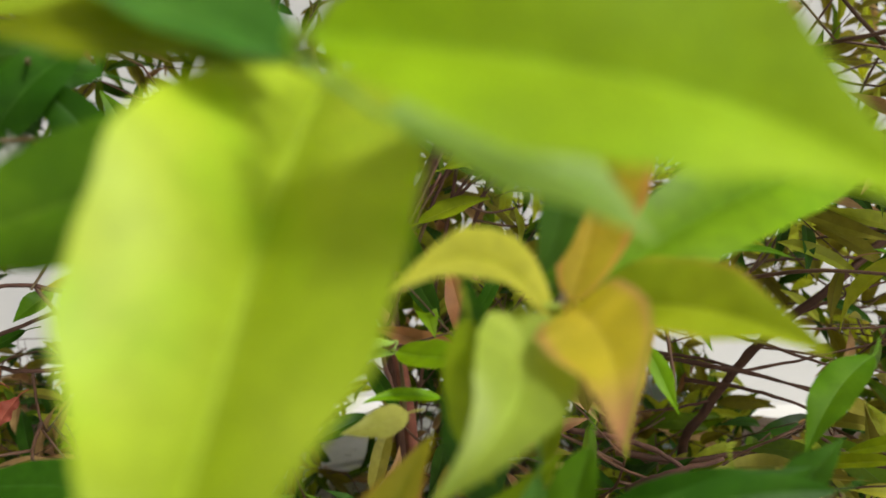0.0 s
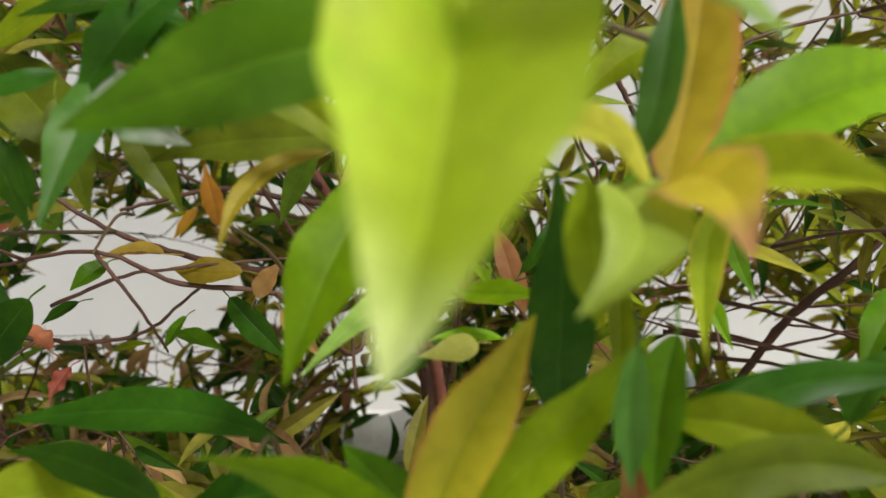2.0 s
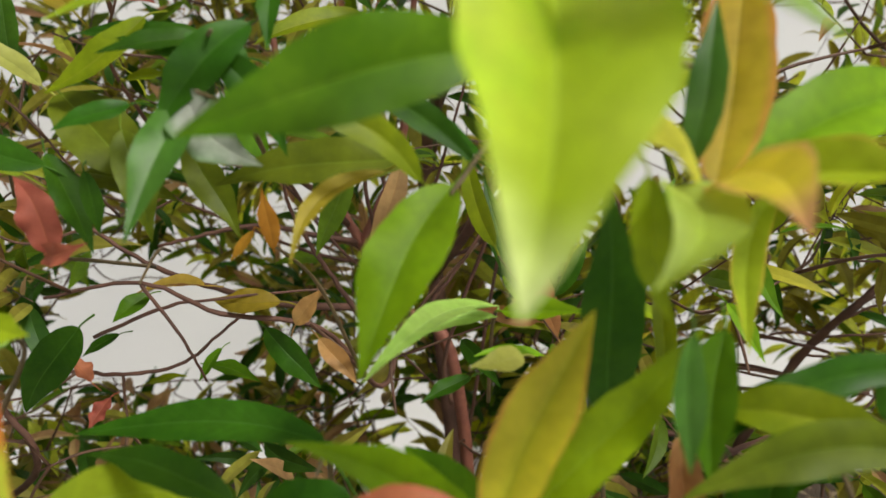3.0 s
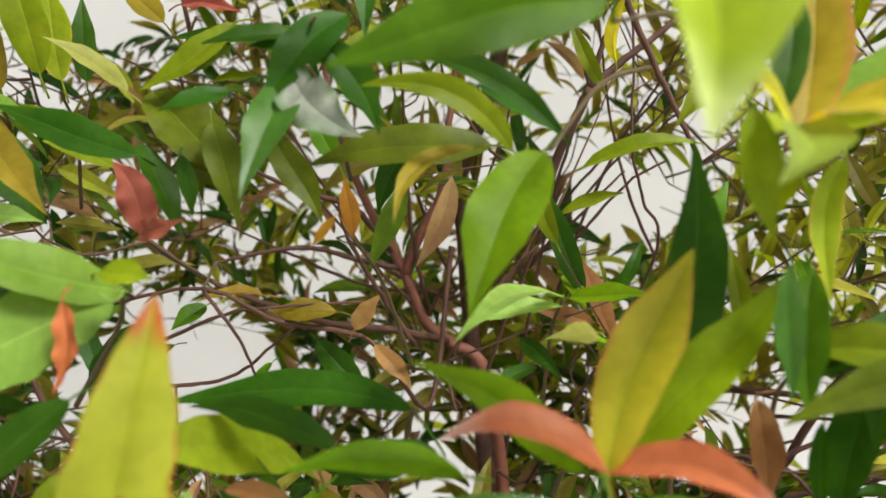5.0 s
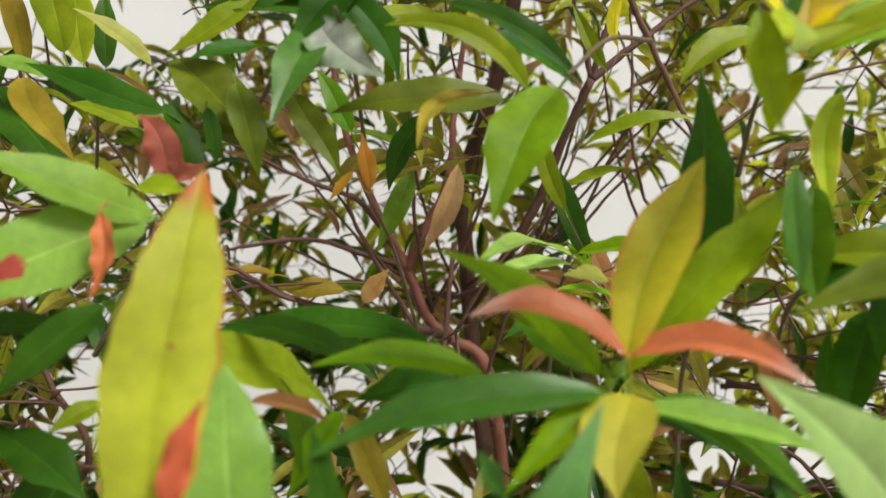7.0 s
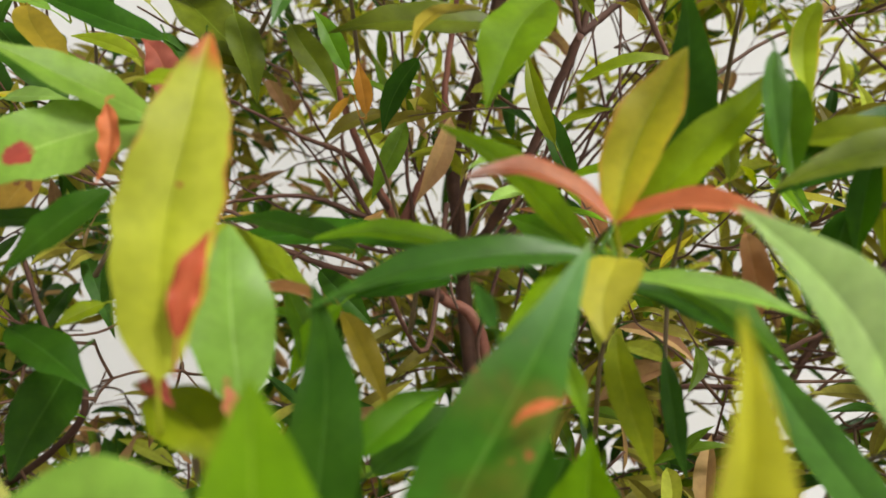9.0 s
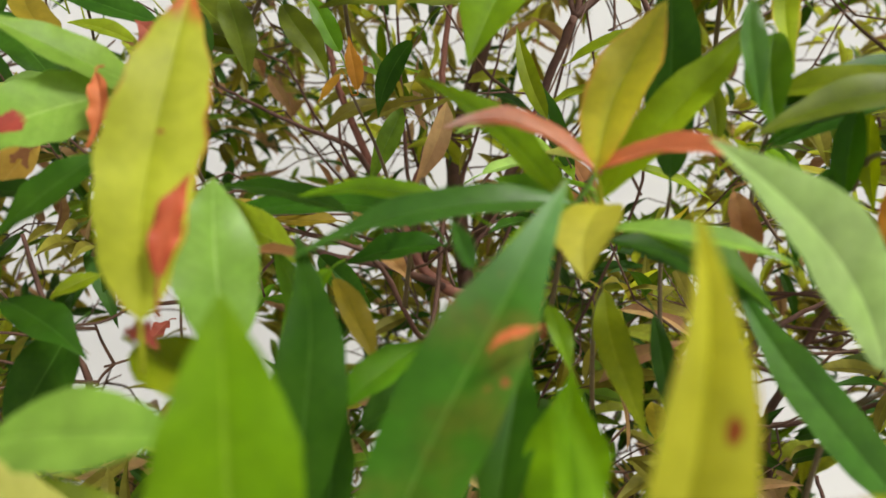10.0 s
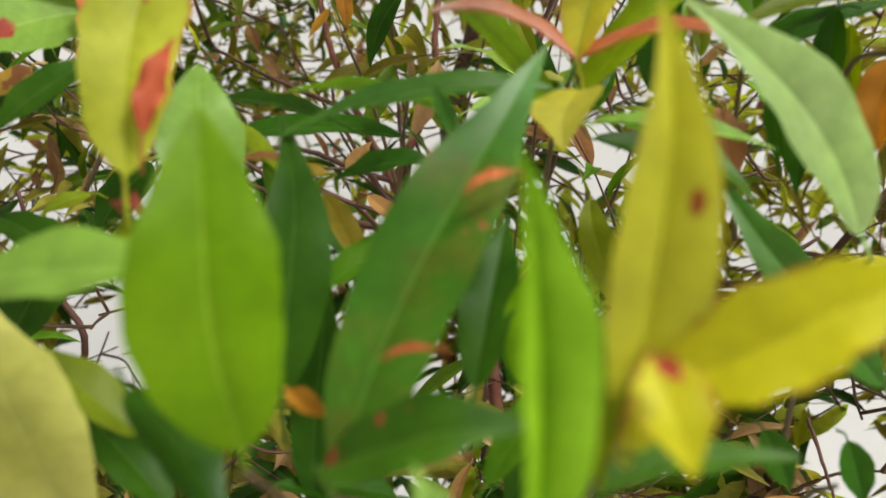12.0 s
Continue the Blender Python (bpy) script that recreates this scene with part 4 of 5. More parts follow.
twig = shoot([(0.0434, 0.0823, 0.3731), (0.0412, 0.1075, 0.3563), (0.0384, 0.1273, 0.3181)])
leaf(twig, SPEAR_MARKED, (0.0460, 0.0844, 0.3724), (0.0513, 0.0753, 0.4323), 0.0200, (0.03, -0.99, -0.15), 0.03, 0.03, 30, "yellow spear-shaped leaf with a brown spot")
leaf(twig, SPOTTED_YELLOW, (0.0489, 0.0781, 0.3809), (0.0842, 0.0712, 0.3949), 0.0190, (-0.27, -0.94, 0.22), 0.03, -0.02, 12, "broad yellow leaf with a brown edge")
leaf(twig, YELLOW, (0.0477, 0.0780, 0.3851), (0.0511, 0.0730, 0.3708), 0.0135, (0.01, -0.79, 0.61), 0.06, 0.0, 12, "small bright yellow leaf")
leaf(twig, FRESH, (0.0326, 0.0756, 0.3630), (0.0310, 0.0685, 0.4095), 0.0185, (0.42, -0.90, -0.12), 0.02, 0.03, 40, "narrow leaf folded along its rib, lime edge")
leaf(twig, PALE, (0.0219, 0.0808, 0.3613), (0.0185, 0.0740, 0.3730), 0.0070, (0.54, -0.79, -0.30), 0.02, 0, 20)
leaf(twig, TEAL, (0.0405, 0.1008, 0.3641), (0.0761, 0.1003, 0.3691), 0.0120, (-0.13, -0.52, 0.85), 0.05, -0.06, 16)
leaf(twig, SCARLET, (0.0469, 0.0725, 0.3844), (0.0496, 0.0709, 0.3818), 0.0040, (-0.03, -0.87, 0.50), 0.1, 0, 24)

twig = shoot([(0.1175, 0.1530, 0.4064), (0.1220, 0.1940, 0.3919), (0.1275, 0.2330, 0.3564)])
leaf(twig, MINT, (0.1100, 0.1424, 0.4098), (0.0690, 0.1234, 0.4545), 0.0255, (0.29, -0.95, -0.14), 0.05, 0.08, 20, "pale blue-green leaf with a folded rib")
leaf(twig, TEAL, (0.1256, 0.1673, 0.3771), (0.0888, 0.1689, 0.4351), 0.0180, (-0.02, -1.00, 0.02), 0.05, -0.05, 18)
leaf(twig, MOSS, (0.1494, 0.1639, 0.4747), (0.0947, 0.1647, 0.4655), 0.0160, (-0.09, -0.88, 0.46), 0.05, 0.1, 18)
leaf(twig, DARK, (0.1601, 0.1820, 0.4904), (0.1002, 0.1742, 0.4704), 0.0120, (-0.06, -0.85, 0.52), 0.05, 0.1, 18)
leaf(twig, DARK, (0.1321, 0.1832, 0.4799), (0.1323, 0.1969, 0.4542), 0.0130, (-0.74, -0.59, -0.32), 0.05, 0, 18)
leaf(twig, OLIVE, (0.1462, 0.2029, 0.4845), (0.1467, 0.2071, 0.4543), 0.0100, (-0.75, -0.65, -0.10), 0.05, 0, 18)

twig = shoot([(-0.0726, 0.2050, 0.4953), (-0.0885, 0.2387, 0.4829), (-0.1160, 0.2677, 0.4529)])
leaf(twig, PALE_SPOTTED, (-0.0726, 0.2000, 0.4925), (-0.1154, 0.1698, 0.4640), 0.0300, (-0.01, -1.00, 0.07), 0.05, 0.03, 12, "pale green leaf with red patches")
leaf(twig, JADE, (-0.0726, 0.2050, 0.4953), (-0.1106, 0.1755, 0.5082), 0.0220, (0.19, -0.84, 0.51), 0.05, -0.06, 14)
leaf(twig, SCARLET, (-0.0784, 0.1830, 0.4925), (-0.0785, 0.1800, 0.4694), 0.0085, (-0.01, -1.00, -0.07), 0.05, -0.14, 24)
leaf(twig, DARK, (-0.0742, 0.1806, 0.4682), (-0.0991, 0.1732, 0.4438), 0.0150, (0.01, -0.96, 0.28), 0.05, 0, 14)
leaf(twig, DARK, (-0.0967, 0.2012, 0.4628), (-0.1291, 0.2011, 0.4610), 0.0120, (-0.03, -0.80, 0.60), 0.05, 0, 14)
leaf(twig, DARK, (-0.1154, 0.2104, 0.4318), (-0.0853, 0.2026, 0.4142), 0.0200, (0.24, -0.66, 0.71), 0.05, 0, 14)
leaf(twig, DARK, (-0.0998, 0.2216, 0.4233), (-0.1150, 0.2161, 0.3864), 0.0260, (0.10, -0.99, 0.11), 0.05, 0, 14)
leaf(twig, OLIVE, (-0.0911, 0.2195, 0.4400), (-0.1019, 0.2104, 0.4319), 0.0100, (0.17, -0.76, 0.63), 0.05, 0, 14)
leaf(twig, HONEY_BROWN, (-0.1192, 0.2305, 0.4875), (-0.1344, 0.2331, 0.4683), 0.0180, (-0.04, -0.99, -0.10), 0.05, 0, 18)

twig = shoot([(-0.0859, 0.2507, 0.5129), (-0.0975, 0.3050, 0.5085), (-0.1105, 0.4000, 0.4990)])
leaf(twig, RED, (-0.0850, 0.2500, 0.5140), (-0.0973, 0.2500, 0.5396), 0.0170, (0.2, -0.95, 0.2), 0.15, 0.1, 16, "withered red-brown leaf, curled up")
leaf(twig, RED, (-0.0841, 0.2454, 0.5148), (-0.0662, 0.2351, 0.5185), 0.0110, (-0.51, -0.86, 0.04), 0.15, 0.1, 20)
leaf(twig, DARK, (-0.0944, 0.2660, 0.5481), (-0.0768, 0.2620, 0.5131), 0.0160, (0.69, -0.71, 0.15), 0.05, 0, 18)
leaf(twig, DARK, (-0.0929, 0.2621, 0.5435), (-0.1473, 0.2620, 0.5625), 0.0205, (0.14, -0.87, 0.48), 0.05, -0.05, 16)
leaf(twig, MOSS, (-0.0956, 0.2795, 0.5708), (-0.0575, 0.2727, 0.5364), 0.0350, (0.29, -0.82, 0.49), 0.05, 0.05, 16)
leaf(twig, MOSS, (-0.0889, 0.2817, 0.5422), (-0.0510, 0.2732, 0.5321), 0.0220, (0.01, -0.74, 0.67), 0.05, 0, 16)
leaf(twig, OLIVE, (-0.0637, 0.2782, 0.5974), (-0.0964, 0.2696, 0.5685), 0.0165, (-0.03, -0.95, 0.31), 0.05, -0.08, 16)
leaf(twig, DARK, (-0.0868, 0.2781, 0.5917), (-0.0272, 0.2797, 0.5865), 0.0140, (0.07, -0.79, 0.61), 0.05, 0, 16)

twig = shoot([(-0.1410, 0.2982, 0.5758), (-0.1545, 0.3392, 0.5658), (-0.1710, 0.3782, 0.5358)])
leaf(twig, SPEAR_DULL, (-0.1163, 0.3050, 0.5775), (-0.1433, 0.2868, 0.5948), 0.0140, (0.54, -0.73, 0.42), 0.05, 0.05, 16)
leaf(twig, OLIVE, (-0.1676, 0.3300, 0.5919), (-0.1785, 0.3200, 0.6462), 0.0245, (0.2500, -0.9400, 0.2000), 0.05, 0, 16)
leaf(twig, OCHRE, (-0.1449, 0.2602, 0.5559), (-0.1159, 0.2446, 0.5195), 0.0185, (0.5000, -0.8000, 0.3000), 0.05, 0.08, 16, "ochre leaf hanging by a shoot")
leaf(twig, DARK, (-0.1750, 0.2894, 0.5614), (-0.1381, 0.2830, 0.5196), 0.0330, (0.41, -0.76, 0.51), 0.05, 0, 16)
leaf(twig, PALE, (-0.1578, 0.2716, 0.5231), (-0.1269, 0.2625, 0.5190), 0.0120, (-0.19, -0.85, 0.50), 0.05, 0, 16)
leaf(twig, GILT_GREEN, (-0.1690, 0.3520, 0.5950), (-0.1759, 0.3470, 0.6442), 0.0240, (0.1500, -0.9700, 0.2000), 0.05, 0, 16)
leaf(twig, TEAL, (-0.1650, 0.3680, 0.5987), (-0.1658, 0.3620, 0.6406), 0.0170, (0.3000, -0.9300, 0.2000), 0.05, 0, 16)
leaf(twig, OCHRE, (-0.0987, 0.2970, 0.6042), (-0.1194, 0.3053, 0.6222), 0.0160, (-0.00, -0.91, 0.42), 0.05, 0, 16)
leaf(twig, RED, (-0.0916, 0.2966, 0.6113), (-0.0630, 0.2877, 0.6043), 0.0110, (-0.23, -0.94, 0.25), 0.15, 0, 26)
leaf(twig, JADE, (-0.1464, 0.2790, 0.5628), (-0.1729, 0.2779, 0.5704), 0.0120, (0.19, -0.81, 0.55), 0.05, 0, 16)
leaf(twig, LIMEOLIVE, (-0.1077, 0.2750, 0.5411), (-0.1383, 0.2800, 0.5521), 0.0130, (0.2, -0.85, 0.45), 0.05, 0.03, 16)
leaf(twig, OCHRE, (-0.1855, 0.3300, 0.5849), (-0.2007, 0.3200, 0.6352), 0.0160, (0.58, -0.73, 0.36), 0.05, 0.03, 16)

twig = shoot([(0.0908, 0.2219, 0.4651), (0.0953, 0.2539, 0.4461), (0.1008, 0.2819, 0.4051)])
leaf(twig, DARK, (0.0897, 0.2173, 0.4685), (0.0833, 0.1881, 0.5359), 0.0240, (0.10, -0.92, -0.39), 0.04, 0, 14, "dark green lance-shaped leaf standing upright")
leaf(twig, OLIVE, (0.1047, 0.2164, 0.4803), (0.1062, 0.2267, 0.5107), 0.0100, (0.05, -0.95, 0.32), 0.05, 0, 16)

twig = shoot([(0.1083, 0.1822, 0.4780), (0.1173, 0.2232, 0.4635), (0.1283, 0.2622, 0.4280)])
leaf(twig, GREEN, (0.1090, 0.1798, 0.5002), (0.1020, 0.1661, 0.4674), 0.0170, (-0.53, -0.74, 0.42), 0.05, 0.03, 16)
leaf(twig, OLIVE, (0.1076, 0.1777, 0.4821), (0.1471, 0.1620, 0.4720), 0.0180, (-0.20, -0.84, 0.50), 0.05, -0.08, 16)
leaf(twig, DARK, (0.1159, 0.2021, 0.4744), (0.1614, 0.1947, 0.4905), 0.0150, (-0.34, -0.70, 0.63), 0.05, 0.04, 16)
leaf(twig, RUST, (0.1100, 0.2180, 0.4640), (0.1097, 0.2112, 0.4355), 0.0150, (0.14, -0.96, 0.23), 0.05, 0, 20, "rust-brown leaf hanging below the others")
leaf(twig, GREEN, (0.2014, 0.2480, 0.5002), (0.1777, 0.2338, 0.4761), 0.0170, (-0.43, -0.53, 0.73), 0.05, 0.05, 16)
leaf(twig, BRIGHT, (0.1431, 0.2765, 0.4945), (0.1524, 0.2636, 0.4755), 0.0090, (-0.00, -0.83, 0.56), 0.05, 0, 16)
leaf(twig, DARK, (0.1149, 0.1880, 0.4627), (0.1159, 0.1912, 0.4349), 0.0070, (-0.83, -0.55, -0.09), 0.05, 0, 16)
leaf(twig, DARK, (0.1370, 0.2078, 0.4696), (0.1241, 0.2019, 0.4314), 0.0200, (-0.68, -0.66, 0.33), 0.05, 0, 16)
leaf(twig, DARK, (0.1346, 0.1862, 0.4819), (0.1098, 0.1968, 0.4727), 0.0140, (-0.49, -0.61, 0.62), 0.05, 0, 16)
leaf(twig, TEAL, (0.1586, 0.2026, 0.4725), (0.1725, 0.2053, 0.4934), 0.0150, (-0.71, -0.46, 0.53), 0.05, 0, 16)

twig = shoot([(-0.0209, 0.2044, 0.5593), (-0.0209, 0.2499, 0.5583), (-0.0209, 0.2944, 0.5393)])
leaf(twig, TEAL, (-0.0239, 0.2287, 0.5666), (-0.0370, 0.1953, 0.5187), 0.0190, (0.17, -0.83, 0.53), 0.06, 0.04, 14, "blue-green leaf with a bleached patch")
leaf(twig, ASH, (-0.0281, 0.2181, 0.5613), (-0.0058, 0.2109, 0.5404), 0.0220, (-0.16, -0.97, 0.17), 0.1, 0.12, 16, "bleached grey-white leaf, crumpled")
leaf(twig, DARK, (-0.0223, 0.2229, 0.5730), (-0.0021, 0.2267, 0.5436), 0.0170, (0.26, -0.96, 0.06), 0.05, -0.08, 14)

twig = shoot([(0.0124, 0.1893, 0.4626), (0.0079, 0.2303, 0.4571), (0.0024, 0.2693, 0.4326)])
leaf(twig, DARK, (0.0084, 0.2266, 0.4589), (-0.0727, 0.2366, 0.4577), 0.0190, (0.05, -0.72, 0.66), 0.05, 0.05, 14, "long dark green leaf held level")
leaf(twig, DARK, (-0.0097, 0.1929, 0.4540), (-0.0521, 0.2015, 0.4632), 0.0150, (0.03, -0.67, 0.74), 0.05, 0.05, 14)
leaf(twig, LIMEOLIVE, (-0.0534, 0.1835, 0.4551), (-0.0209, 0.2360, 0.4358), 0.0260, (0.79, -0.29, 0.55), 0.05, -0.06, 14, "lime-green leaf")
leaf(twig, BRIGHT, (0.0235, 0.1785, 0.4508), (-0.0186, 0.1677, 0.4539), 0.0130, (0.23, -0.68, 0.70), 0.06, 0.06, 14)
leaf(twig, RUST, (-0.0390, 0.1940, 0.4430), (-0.0166, 0.1846, 0.4387), 0.0100, (-0.04, -0.50, 0.87), 0.05, -0.05, 18)
leaf(twig, OCHRE, (-0.0160, 0.2150, 0.4377), (-0.0010, 0.2034, 0.4094), 0.0130, (0.29, -0.82, 0.49), 0.05, 0, 16)
leaf(twig, BRIGHT, (-0.0155, 0.2047, 0.4393), (-0.0295, 0.1972, 0.4170), 0.0130, (-0.24, -0.86, 0.44), 0.05, 0, 16)
leaf(twig, DARK, (0.0170, 0.2140, 0.4480), (-0.0134, 0.2145, 0.4419), 0.0180, (-0.14, -0.74, 0.66), 0.05, 0, 16)
leaf(twig, OLIVE, (-0.0691, 0.1835, 0.4997), (-0.0551, 0.1837, 0.4983), 0.0120, (0.08, -0.78, 0.62), 0.05, 0, 16)

twig = shoot([(0.0562, 0.1583, 0.5558), (0.0832, 0.1903, 0.5683), (0.1162, 0.2183, 0.5658)])
leaf(twig, GREEN, (0.0545, 0.1534, 0.5590), (-0.0049, 0.1434, 0.5416), 0.0270, (0.14, -0.98, 0.12), 0.05, 0.02, 16, "large green leaf held level, pointed tip")
leaf(twig, DARK, (0.0279, 0.2158, 0.5565), (0.0563, 0.2262, 0.5430), 0.0120, (0.47, -0.81, 0.36), 0.05, 0, 16)

twig = shoot([(0.0636, 0.2006, 0.4334), (0.0681, 0.2416, 0.4234), (0.0736, 0.2806, 0.3934)])
leaf(twig, OLIVE, (0.0644, 0.2008, 0.4318), (0.0733, 0.1959, 0.3900), 0.0145, (0.10, -0.99, 0.14), 0.05, 0.06, 14, "dull olive leaf hanging down")
leaf(twig, DARK, (0.0811, 0.2117, 0.4253), (0.0858, 0.2061, 0.3899), 0.0100, (0.14, -0.98, 0.17), 0.05, 0.05, 14)
leaf(twig, VIVID, (0.0416, 0.1362, 0.3773), (0.0441, 0.1367, 0.4105), 0.0240, (-0.35, -0.93, 0.04), 0.05, 0, 14)
leaf(twig, BRIGHT, (0.0439, 0.1698, 0.4258), (0.0480, 0.1622, 0.4087), 0.0080, (0.18, -0.88, 0.44), 0.05, 0, 14)
leaf(twig, DARK, (0.0450, 0.1734, 0.4009), (0.0368, 0.1664, 0.3780), 0.0160, (-0.44, -0.80, 0.40), 0.05, 0, 14)

twig = shoot([(0.0609, 0.2747, 0.4918), (0.0609, 0.3112, 0.4773), (0.0609, 0.3447, 0.4418)])
leaf(twig, PALE, (0.0616, 0.2801, 0.4929), (0.0221, 0.2066, 0.4838), 0.0150, (-0.10, -0.75, 0.65), 0.05, 0.05, 16)
leaf(twig, BRIGHT, (0.0629, 0.2698, 0.4929), (0.0908, 0.2553, 0.4944), 0.0150, (-0.31, -0.52, 0.79), 0.05, 0.05, 16)
leaf(twig, BRIGHT, (0.0771, 0.2726, 0.4765), (0.0526, 0.2623, 0.4780), 0.0070, (0.29, -0.58, 0.77), 0.05, 0.05, 16)
leaf(twig, DARK, (0.0521, 0.2808, 0.4671), (0.0341, 0.2693, 0.4597), 0.0100, (0.04, -0.58, 0.81), 0.05, 0, 16)
leaf(twig, SPEAR_DULL, (0.0681, 0.2457, 0.4816), (0.0509, 0.2299, 0.4814), 0.0120, (0.49, -0.54, 0.68), 0.05, -0.05, 16)
leaf(twig, PALE, (0.0329, 0.2752, 0.4845), (0.0619, 0.2788, 0.4894), 0.0130, (-0.04, -0.68, 0.73), 0.05, -0.05, 16)
leaf(twig, OLIVE, (0.0670, 0.3208, 0.5281), (0.0946, 0.3228, 0.5379), 0.0130, (-0.22, -0.64, 0.74), 0.05, 0, 16)
leaf(twig, BRIGHT, (0.0673, 0.3168, 0.5017), (0.0742, 0.3046, 0.4876), 0.0120, (0.20, -0.69, 0.69), 0.05, 0, 16)

twig = shoot([(-0.0211, 0.2183, 0.5783), (-0.0436, 0.2593, 0.5728), (-0.0711, 0.2983, 0.5483)])
leaf(twig, DARK, (-0.0127, 0.2291, 0.5826), (-0.0365, 0.2139, 0.5493), 0.0200, (0.18, -0.94, 0.30), 0.05, 0.05, 16)
leaf(twig, DARK, (-0.0308, 0.2490, 0.5824), (-0.0632, 0.2375, 0.5766), 0.0130, (0.17, -0.78, 0.60), 0.05, 0, 16)
leaf(twig, DARK, (-0.0535, 0.2397, 0.5610), (-0.0729, 0.2283, 0.5521), 0.0100, (0.32, -0.85, 0.41), 0.05, 0, 16)
leaf(twig, DARK, (-0.0198, 0.2524, 0.5773), (-0.0487, 0.2417, 0.5771), 0.0200, (0.29, -0.81, 0.51), 0.05, 0, 16)
leaf(twig, OLIVE, (-0.0725, 0.2815, 0.5757), (-0.0553, 0.2820, 0.5777), 0.0080, (-0.04, -0.83, 0.56), 0.05, 0, 16)
leaf(twig, LIMEOLIVE, (0.0105, 0.2050, 0.5882), (-0.0613, 0.2000, 0.5779), 0.0140, (-0.04, -0.90, 0.44), 0.05, 0.05, 16)
leaf(twig, DARK, (-0.0061, 0.2350, 0.6044), (-0.0071, 0.2250, 0.5732), 0.0100, (0.10, -0.97, 0.20), 0.04, 0.02, 16)

twig = shoot([(-0.0193, 0.0802, 0.3634), (-0.0328, 0.1122, 0.3489), (-0.0493, 0.1402, 0.3134)])
leaf(twig, SPEAR_DULL, (-0.0459, 0.1300, 0.3528), (-0.0720, 0.1300, 0.4042), 0.0275, (0.64, -0.77, 0.05), 0.05, -0.05, 12, "yellow-lime leaf leaning out")
leaf(twig, AMBER, (-0.0085, 0.1334, 0.3801), (0.0005, 0.1292, 0.3748), 0.0070, (-0.04, -0.81, 0.58), 0.1, 0.1, 24)

twig = shoot([(0.1027, 0.1477, 0.3580), (0.1117, 0.1842, 0.3480), (0.1227, 0.2177, 0.3180)])
leaf(twig, DARK, (0.0998, 0.1767, 0.3672), (0.1065, 0.1790, 0.3519), 0.0120, (0.08, -0.99, -0.12), 0.05, 0, 16)
leaf(twig, DARK, (0.1258, 0.1876, 0.3630), (0.1299, 0.1903, 0.3455), 0.0120, (-0.06, -0.98, -0.16), 0.05, 0, 16)
leaf(twig, OLIVE, (0.0470, 0.0820, 0.3873), (0.0413, 0.0800, 0.3679), 0.0070, (-0.29, -0.85, 0.45), 0.06, 0.08, 10, "narrow olive leaf behind a yellow one")

twig = shoot([(0.0169, 0.1787, 0.3493), (0.0214, 0.2152, 0.3393), (0.0269, 0.2487, 0.3093)])
leaf(twig, DARK, (-0.0111, 0.1783, 0.3498), (-0.0104, 0.1895, 0.4103), 0.0180, (-0.18, -0.97, 0.18), 0.05, 0, 14)
leaf(twig, DARK, (0.0078, 0.1885, 0.3505), (-0.0222, 0.1774, 0.3555), 0.0180, (0.34, -0.60, 0.72), 0.05, 0, 14)
leaf(twig, GREEN, (0.0305, 0.1676, 0.3562), (0.0596, 0.1729, 0.3901), 0.0160, (-0.40, -0.79, 0.47), 0.05, 0, 14)
leaf(twig, DARK, (0.0379, 0.1997, 0.3452), (0.0572, 0.2035, 0.3879), 0.0170, (-0.39, -0.88, 0.26), 0.05, 0, 14)
leaf(twig, DARK, (-0.0401, 0.1572, 0.3540), (-0.0659, 0.1638, 0.3762), 0.0180, (0.42, -0.62, 0.67), 0.05, 0, 14)
leaf(twig, TEAL, (-0.0038, 0.1839, 0.3949), (0.0231, 0.1918, 0.4121), 0.0200, (-0.10, -0.83, 0.54), 0.05, 0, 14)
leaf(twig, GREEN, (-0.0188, 0.2015, 0.4124), (-0.0337, 0.2063, 0.4494), 0.0150, (0.55, -0.77, 0.32), 0.05, 0, 14)

twig = shoot([(-0.0953, 0.3430, 0.4956), (-0.1043, 0.3885, 0.5081), (-0.1153, 0.4330, 0.5056)])
leaf(twig, HONEY_BROWN, (-0.0757, 0.3721, 0.4918), (-0.1088, 0.3710, 0.4877), 0.0140, (-0.09, -0.51, 0.86), 0.05, 0.1, 16)
leaf(twig, OCHRE, (-0.0385, 0.3718, 0.4841), (-0.0730, 0.3715, 0.4866), 0.0200, (0.0700, -0.7500, 0.6600), 0.05, -0.1, 16)
leaf(twig, DARK, (-0.0508, 0.3900, 0.4681), (-0.0215, 0.3850, 0.4382), 0.0200, (-0.2000, -0.9000, 0.3000), 0.05, 0, 16)
leaf(twig, GREEN, (-0.1067, 0.3810, 0.4864), (-0.1201, 0.3692, 0.4745), 0.0150, (0.17, -0.79, 0.59), 0.05, 0, 16)
leaf(twig, DARK, (-0.1139, 0.3250, 0.4788), (-0.1355, 0.3200, 0.4431), 0.0260, (0.3, -0.9, 0.2), 0.05, 0.04, 16)
leaf(twig, DARK, (-0.1251, 0.3882, 0.4655), (-0.1446, 0.3865, 0.4543), 0.0090, (-0.16, -0.90, 0.41), 0.05, 0, 16)
leaf(twig, RED, (-0.1389, 0.3851, 0.4418), (-0.1516, 0.3866, 0.4556), 0.0130, (0.62, -0.49, 0.62), 0.05, 0, 16)
leaf(twig, RED, (-0.1291, 0.3843, 0.4335), (-0.1349, 0.3725, 0.4200), 0.0120, (0.06, -0.77, 0.64), 0.05, 0, 16)
leaf(twig, GREEN, (-0.0848, 0.4067, 0.4458), (-0.0552, 0.3964, 0.4397), 0.0150, (0.02, -0.47, 0.88), 0.05, 0, 16)
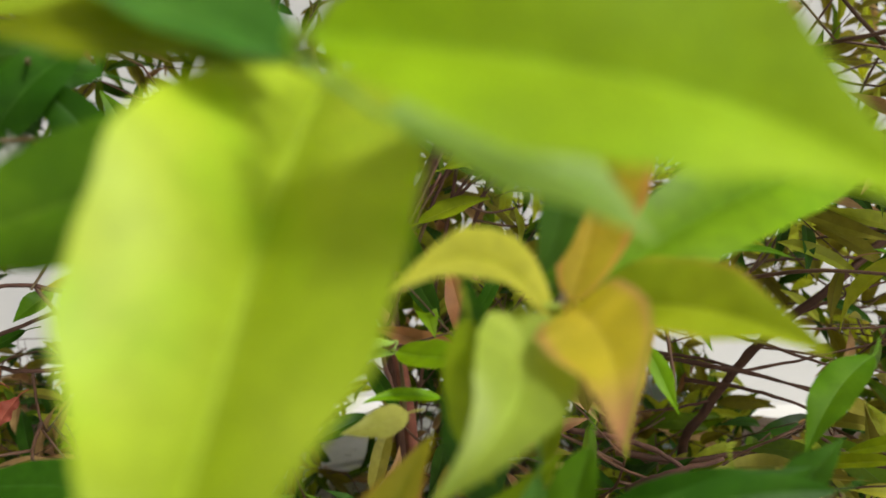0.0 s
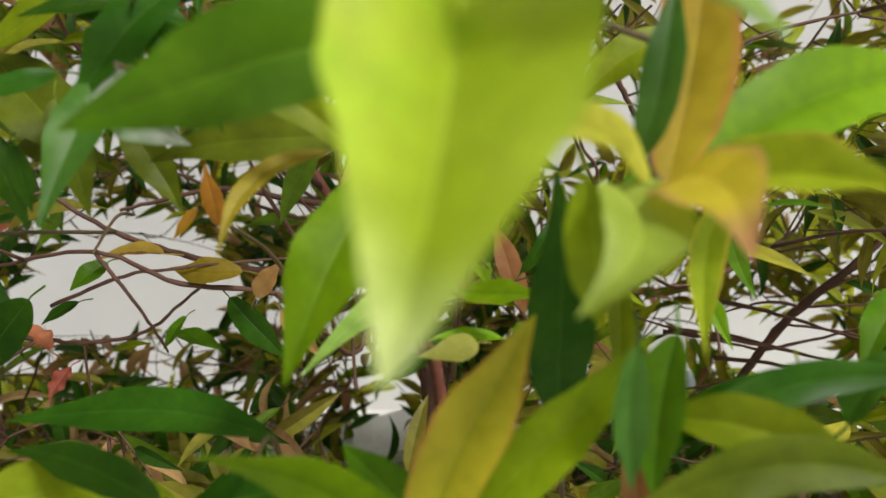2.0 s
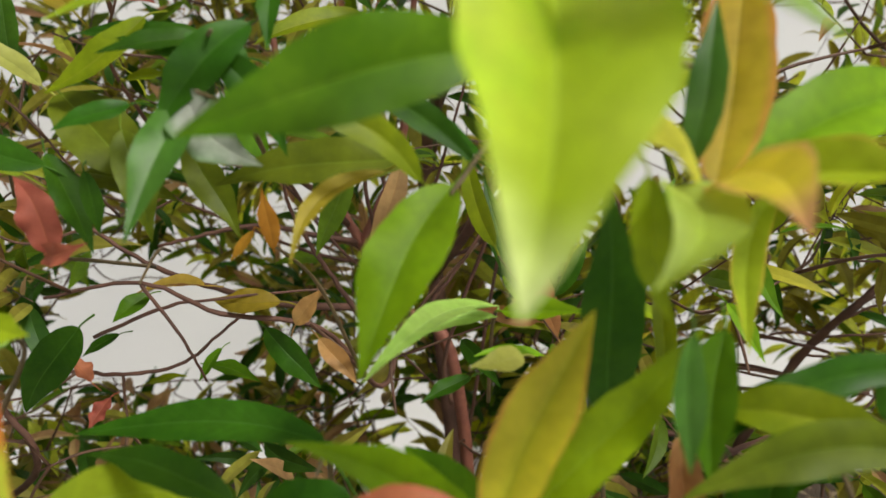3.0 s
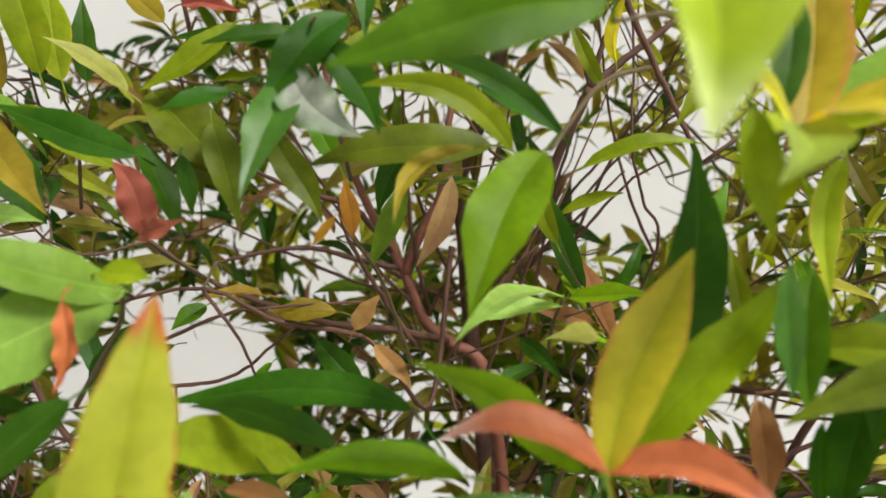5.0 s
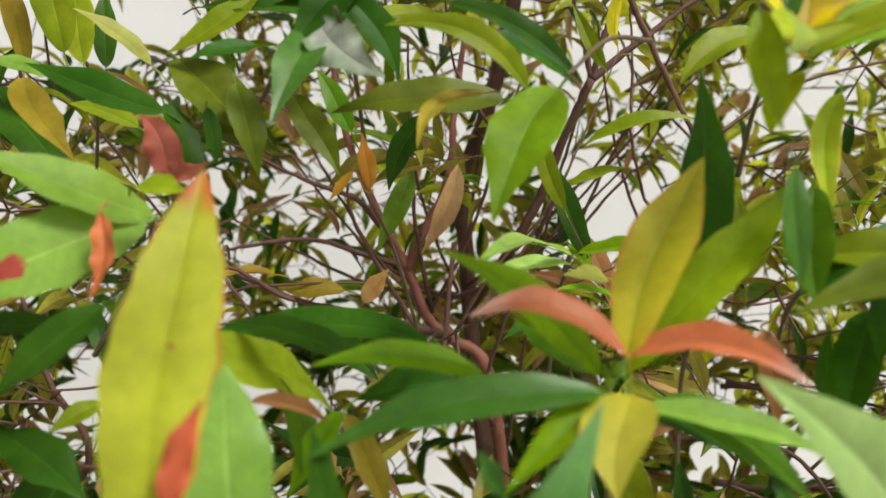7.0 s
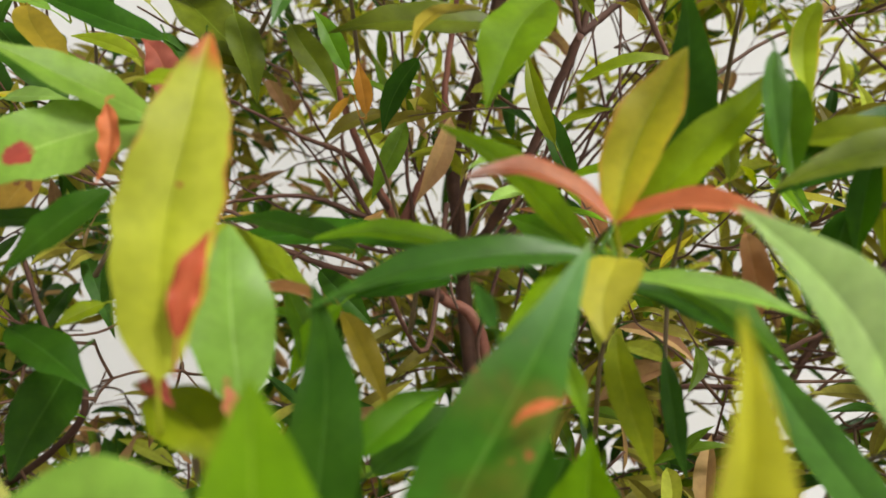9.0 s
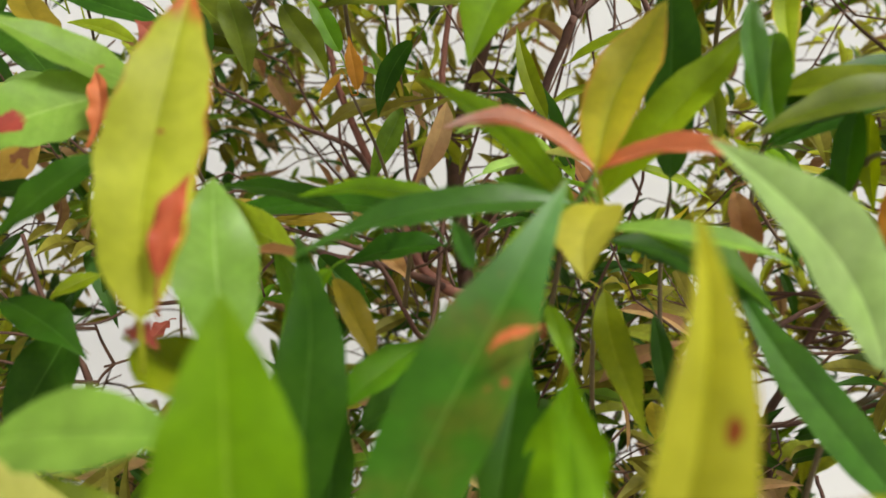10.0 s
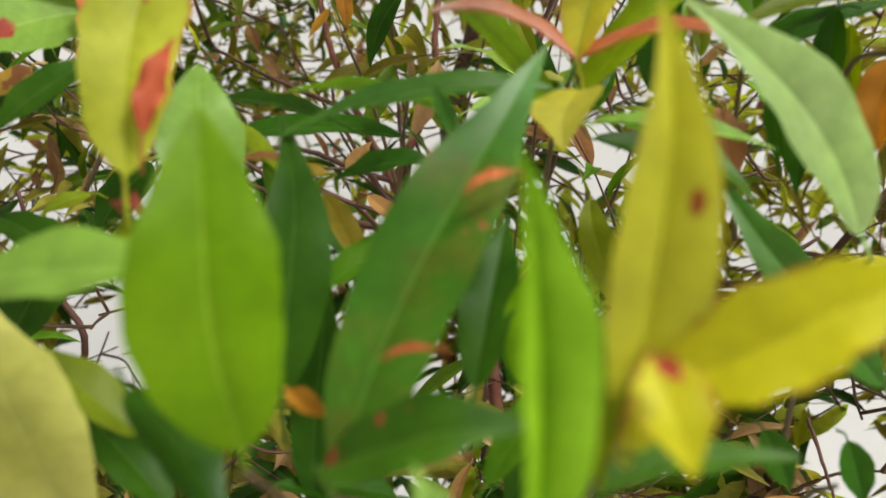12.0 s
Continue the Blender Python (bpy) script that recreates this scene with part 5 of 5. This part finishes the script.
leaf(twig, OLIVE, (-0.1216, 0.4148, 0.4344), (-0.0965, 0.4058, 0.4399), 0.0080, (-0.37, -0.59, 0.72), 0.05, 0, 16)
leaf(twig, GREEN, (-0.0789, 0.4079, 0.4546), (-0.0906, 0.4055, 0.4370), 0.0100, (-0.36, -0.86, 0.35), 0.05, 0, 16)

twig = shoot([(-0.0183, 0.2726, 0.5166), (-0.0093, 0.3136, 0.4976), (0.0017, 0.3526, 0.4566)])
leaf(twig, AMBER, (-0.0152, 0.2628, 0.5150), (-0.0183, 0.2596, 0.5358), 0.0090, (0.26, -0.96, -0.11), 0.04, 0, 16, "small orange leaf standing upright")
leaf(twig, AMBER, (-0.0217, 0.2618, 0.5212), (-0.0307, 0.2633, 0.5104), 0.0050, (-0.05, -0.99, -0.10), 0.04, 0, 16)
leaf(twig, DARK, (0.0030, 0.3255, 0.5617), (-0.0151, 0.3427, 0.5293), 0.0170, (-0.33, -0.90, -0.29), 0.05, 0.06, 16, "dark green leaf hanging in the shrub")
leaf(twig, MOSS, (-0.0677, 0.2656, 0.5561), (-0.0557, 0.2603, 0.5176), 0.0190, (0.42, -0.87, 0.25), 0.05, 0, 16)
leaf(twig, MOSS, (-0.0456, 0.2661, 0.5519), (-0.0258, 0.2602, 0.5187), 0.0170, (0.19, -0.94, 0.28), 0.05, 0, 16)
leaf(twig, DARK, (-0.0721, 0.2473, 0.5410), (-0.0686, 0.2499, 0.5199), 0.0090, (0.56, -0.83, -0.01), 0.05, 0, 16)
leaf(twig, GREEN, (-0.0284, 0.3069, 0.5486), (-0.0437, 0.3035, 0.5757), 0.0150, (0.30, -0.95, 0.05), 0.05, 0, 16)
leaf(twig, RUST, (-0.0256, 0.3447, 0.4767), (-0.0138, 0.3431, 0.4926), 0.0130, (-0.25, -0.96, 0.09), 0.05, 0, 16)
leaf(twig, RUST, (-0.0171, 0.3559, 0.4687), (0.0012, 0.3484, 0.4493), 0.0130, (0.13, -0.88, 0.46), 0.05, 0, 16)

twig = shoot([(0.1318, 0.1570, 0.4564), (0.1408, 0.1935, 0.4689), (0.1518, 0.2270, 0.4664)])
leaf(twig, AMBER, (0.1278, 0.1524, 0.4533), (0.1235, 0.1558, 0.4311), 0.0150, (-0.67, -0.75, 0.02), 0.05, 0.05, 16, "amber-orange leaf hanging from a thin twig")
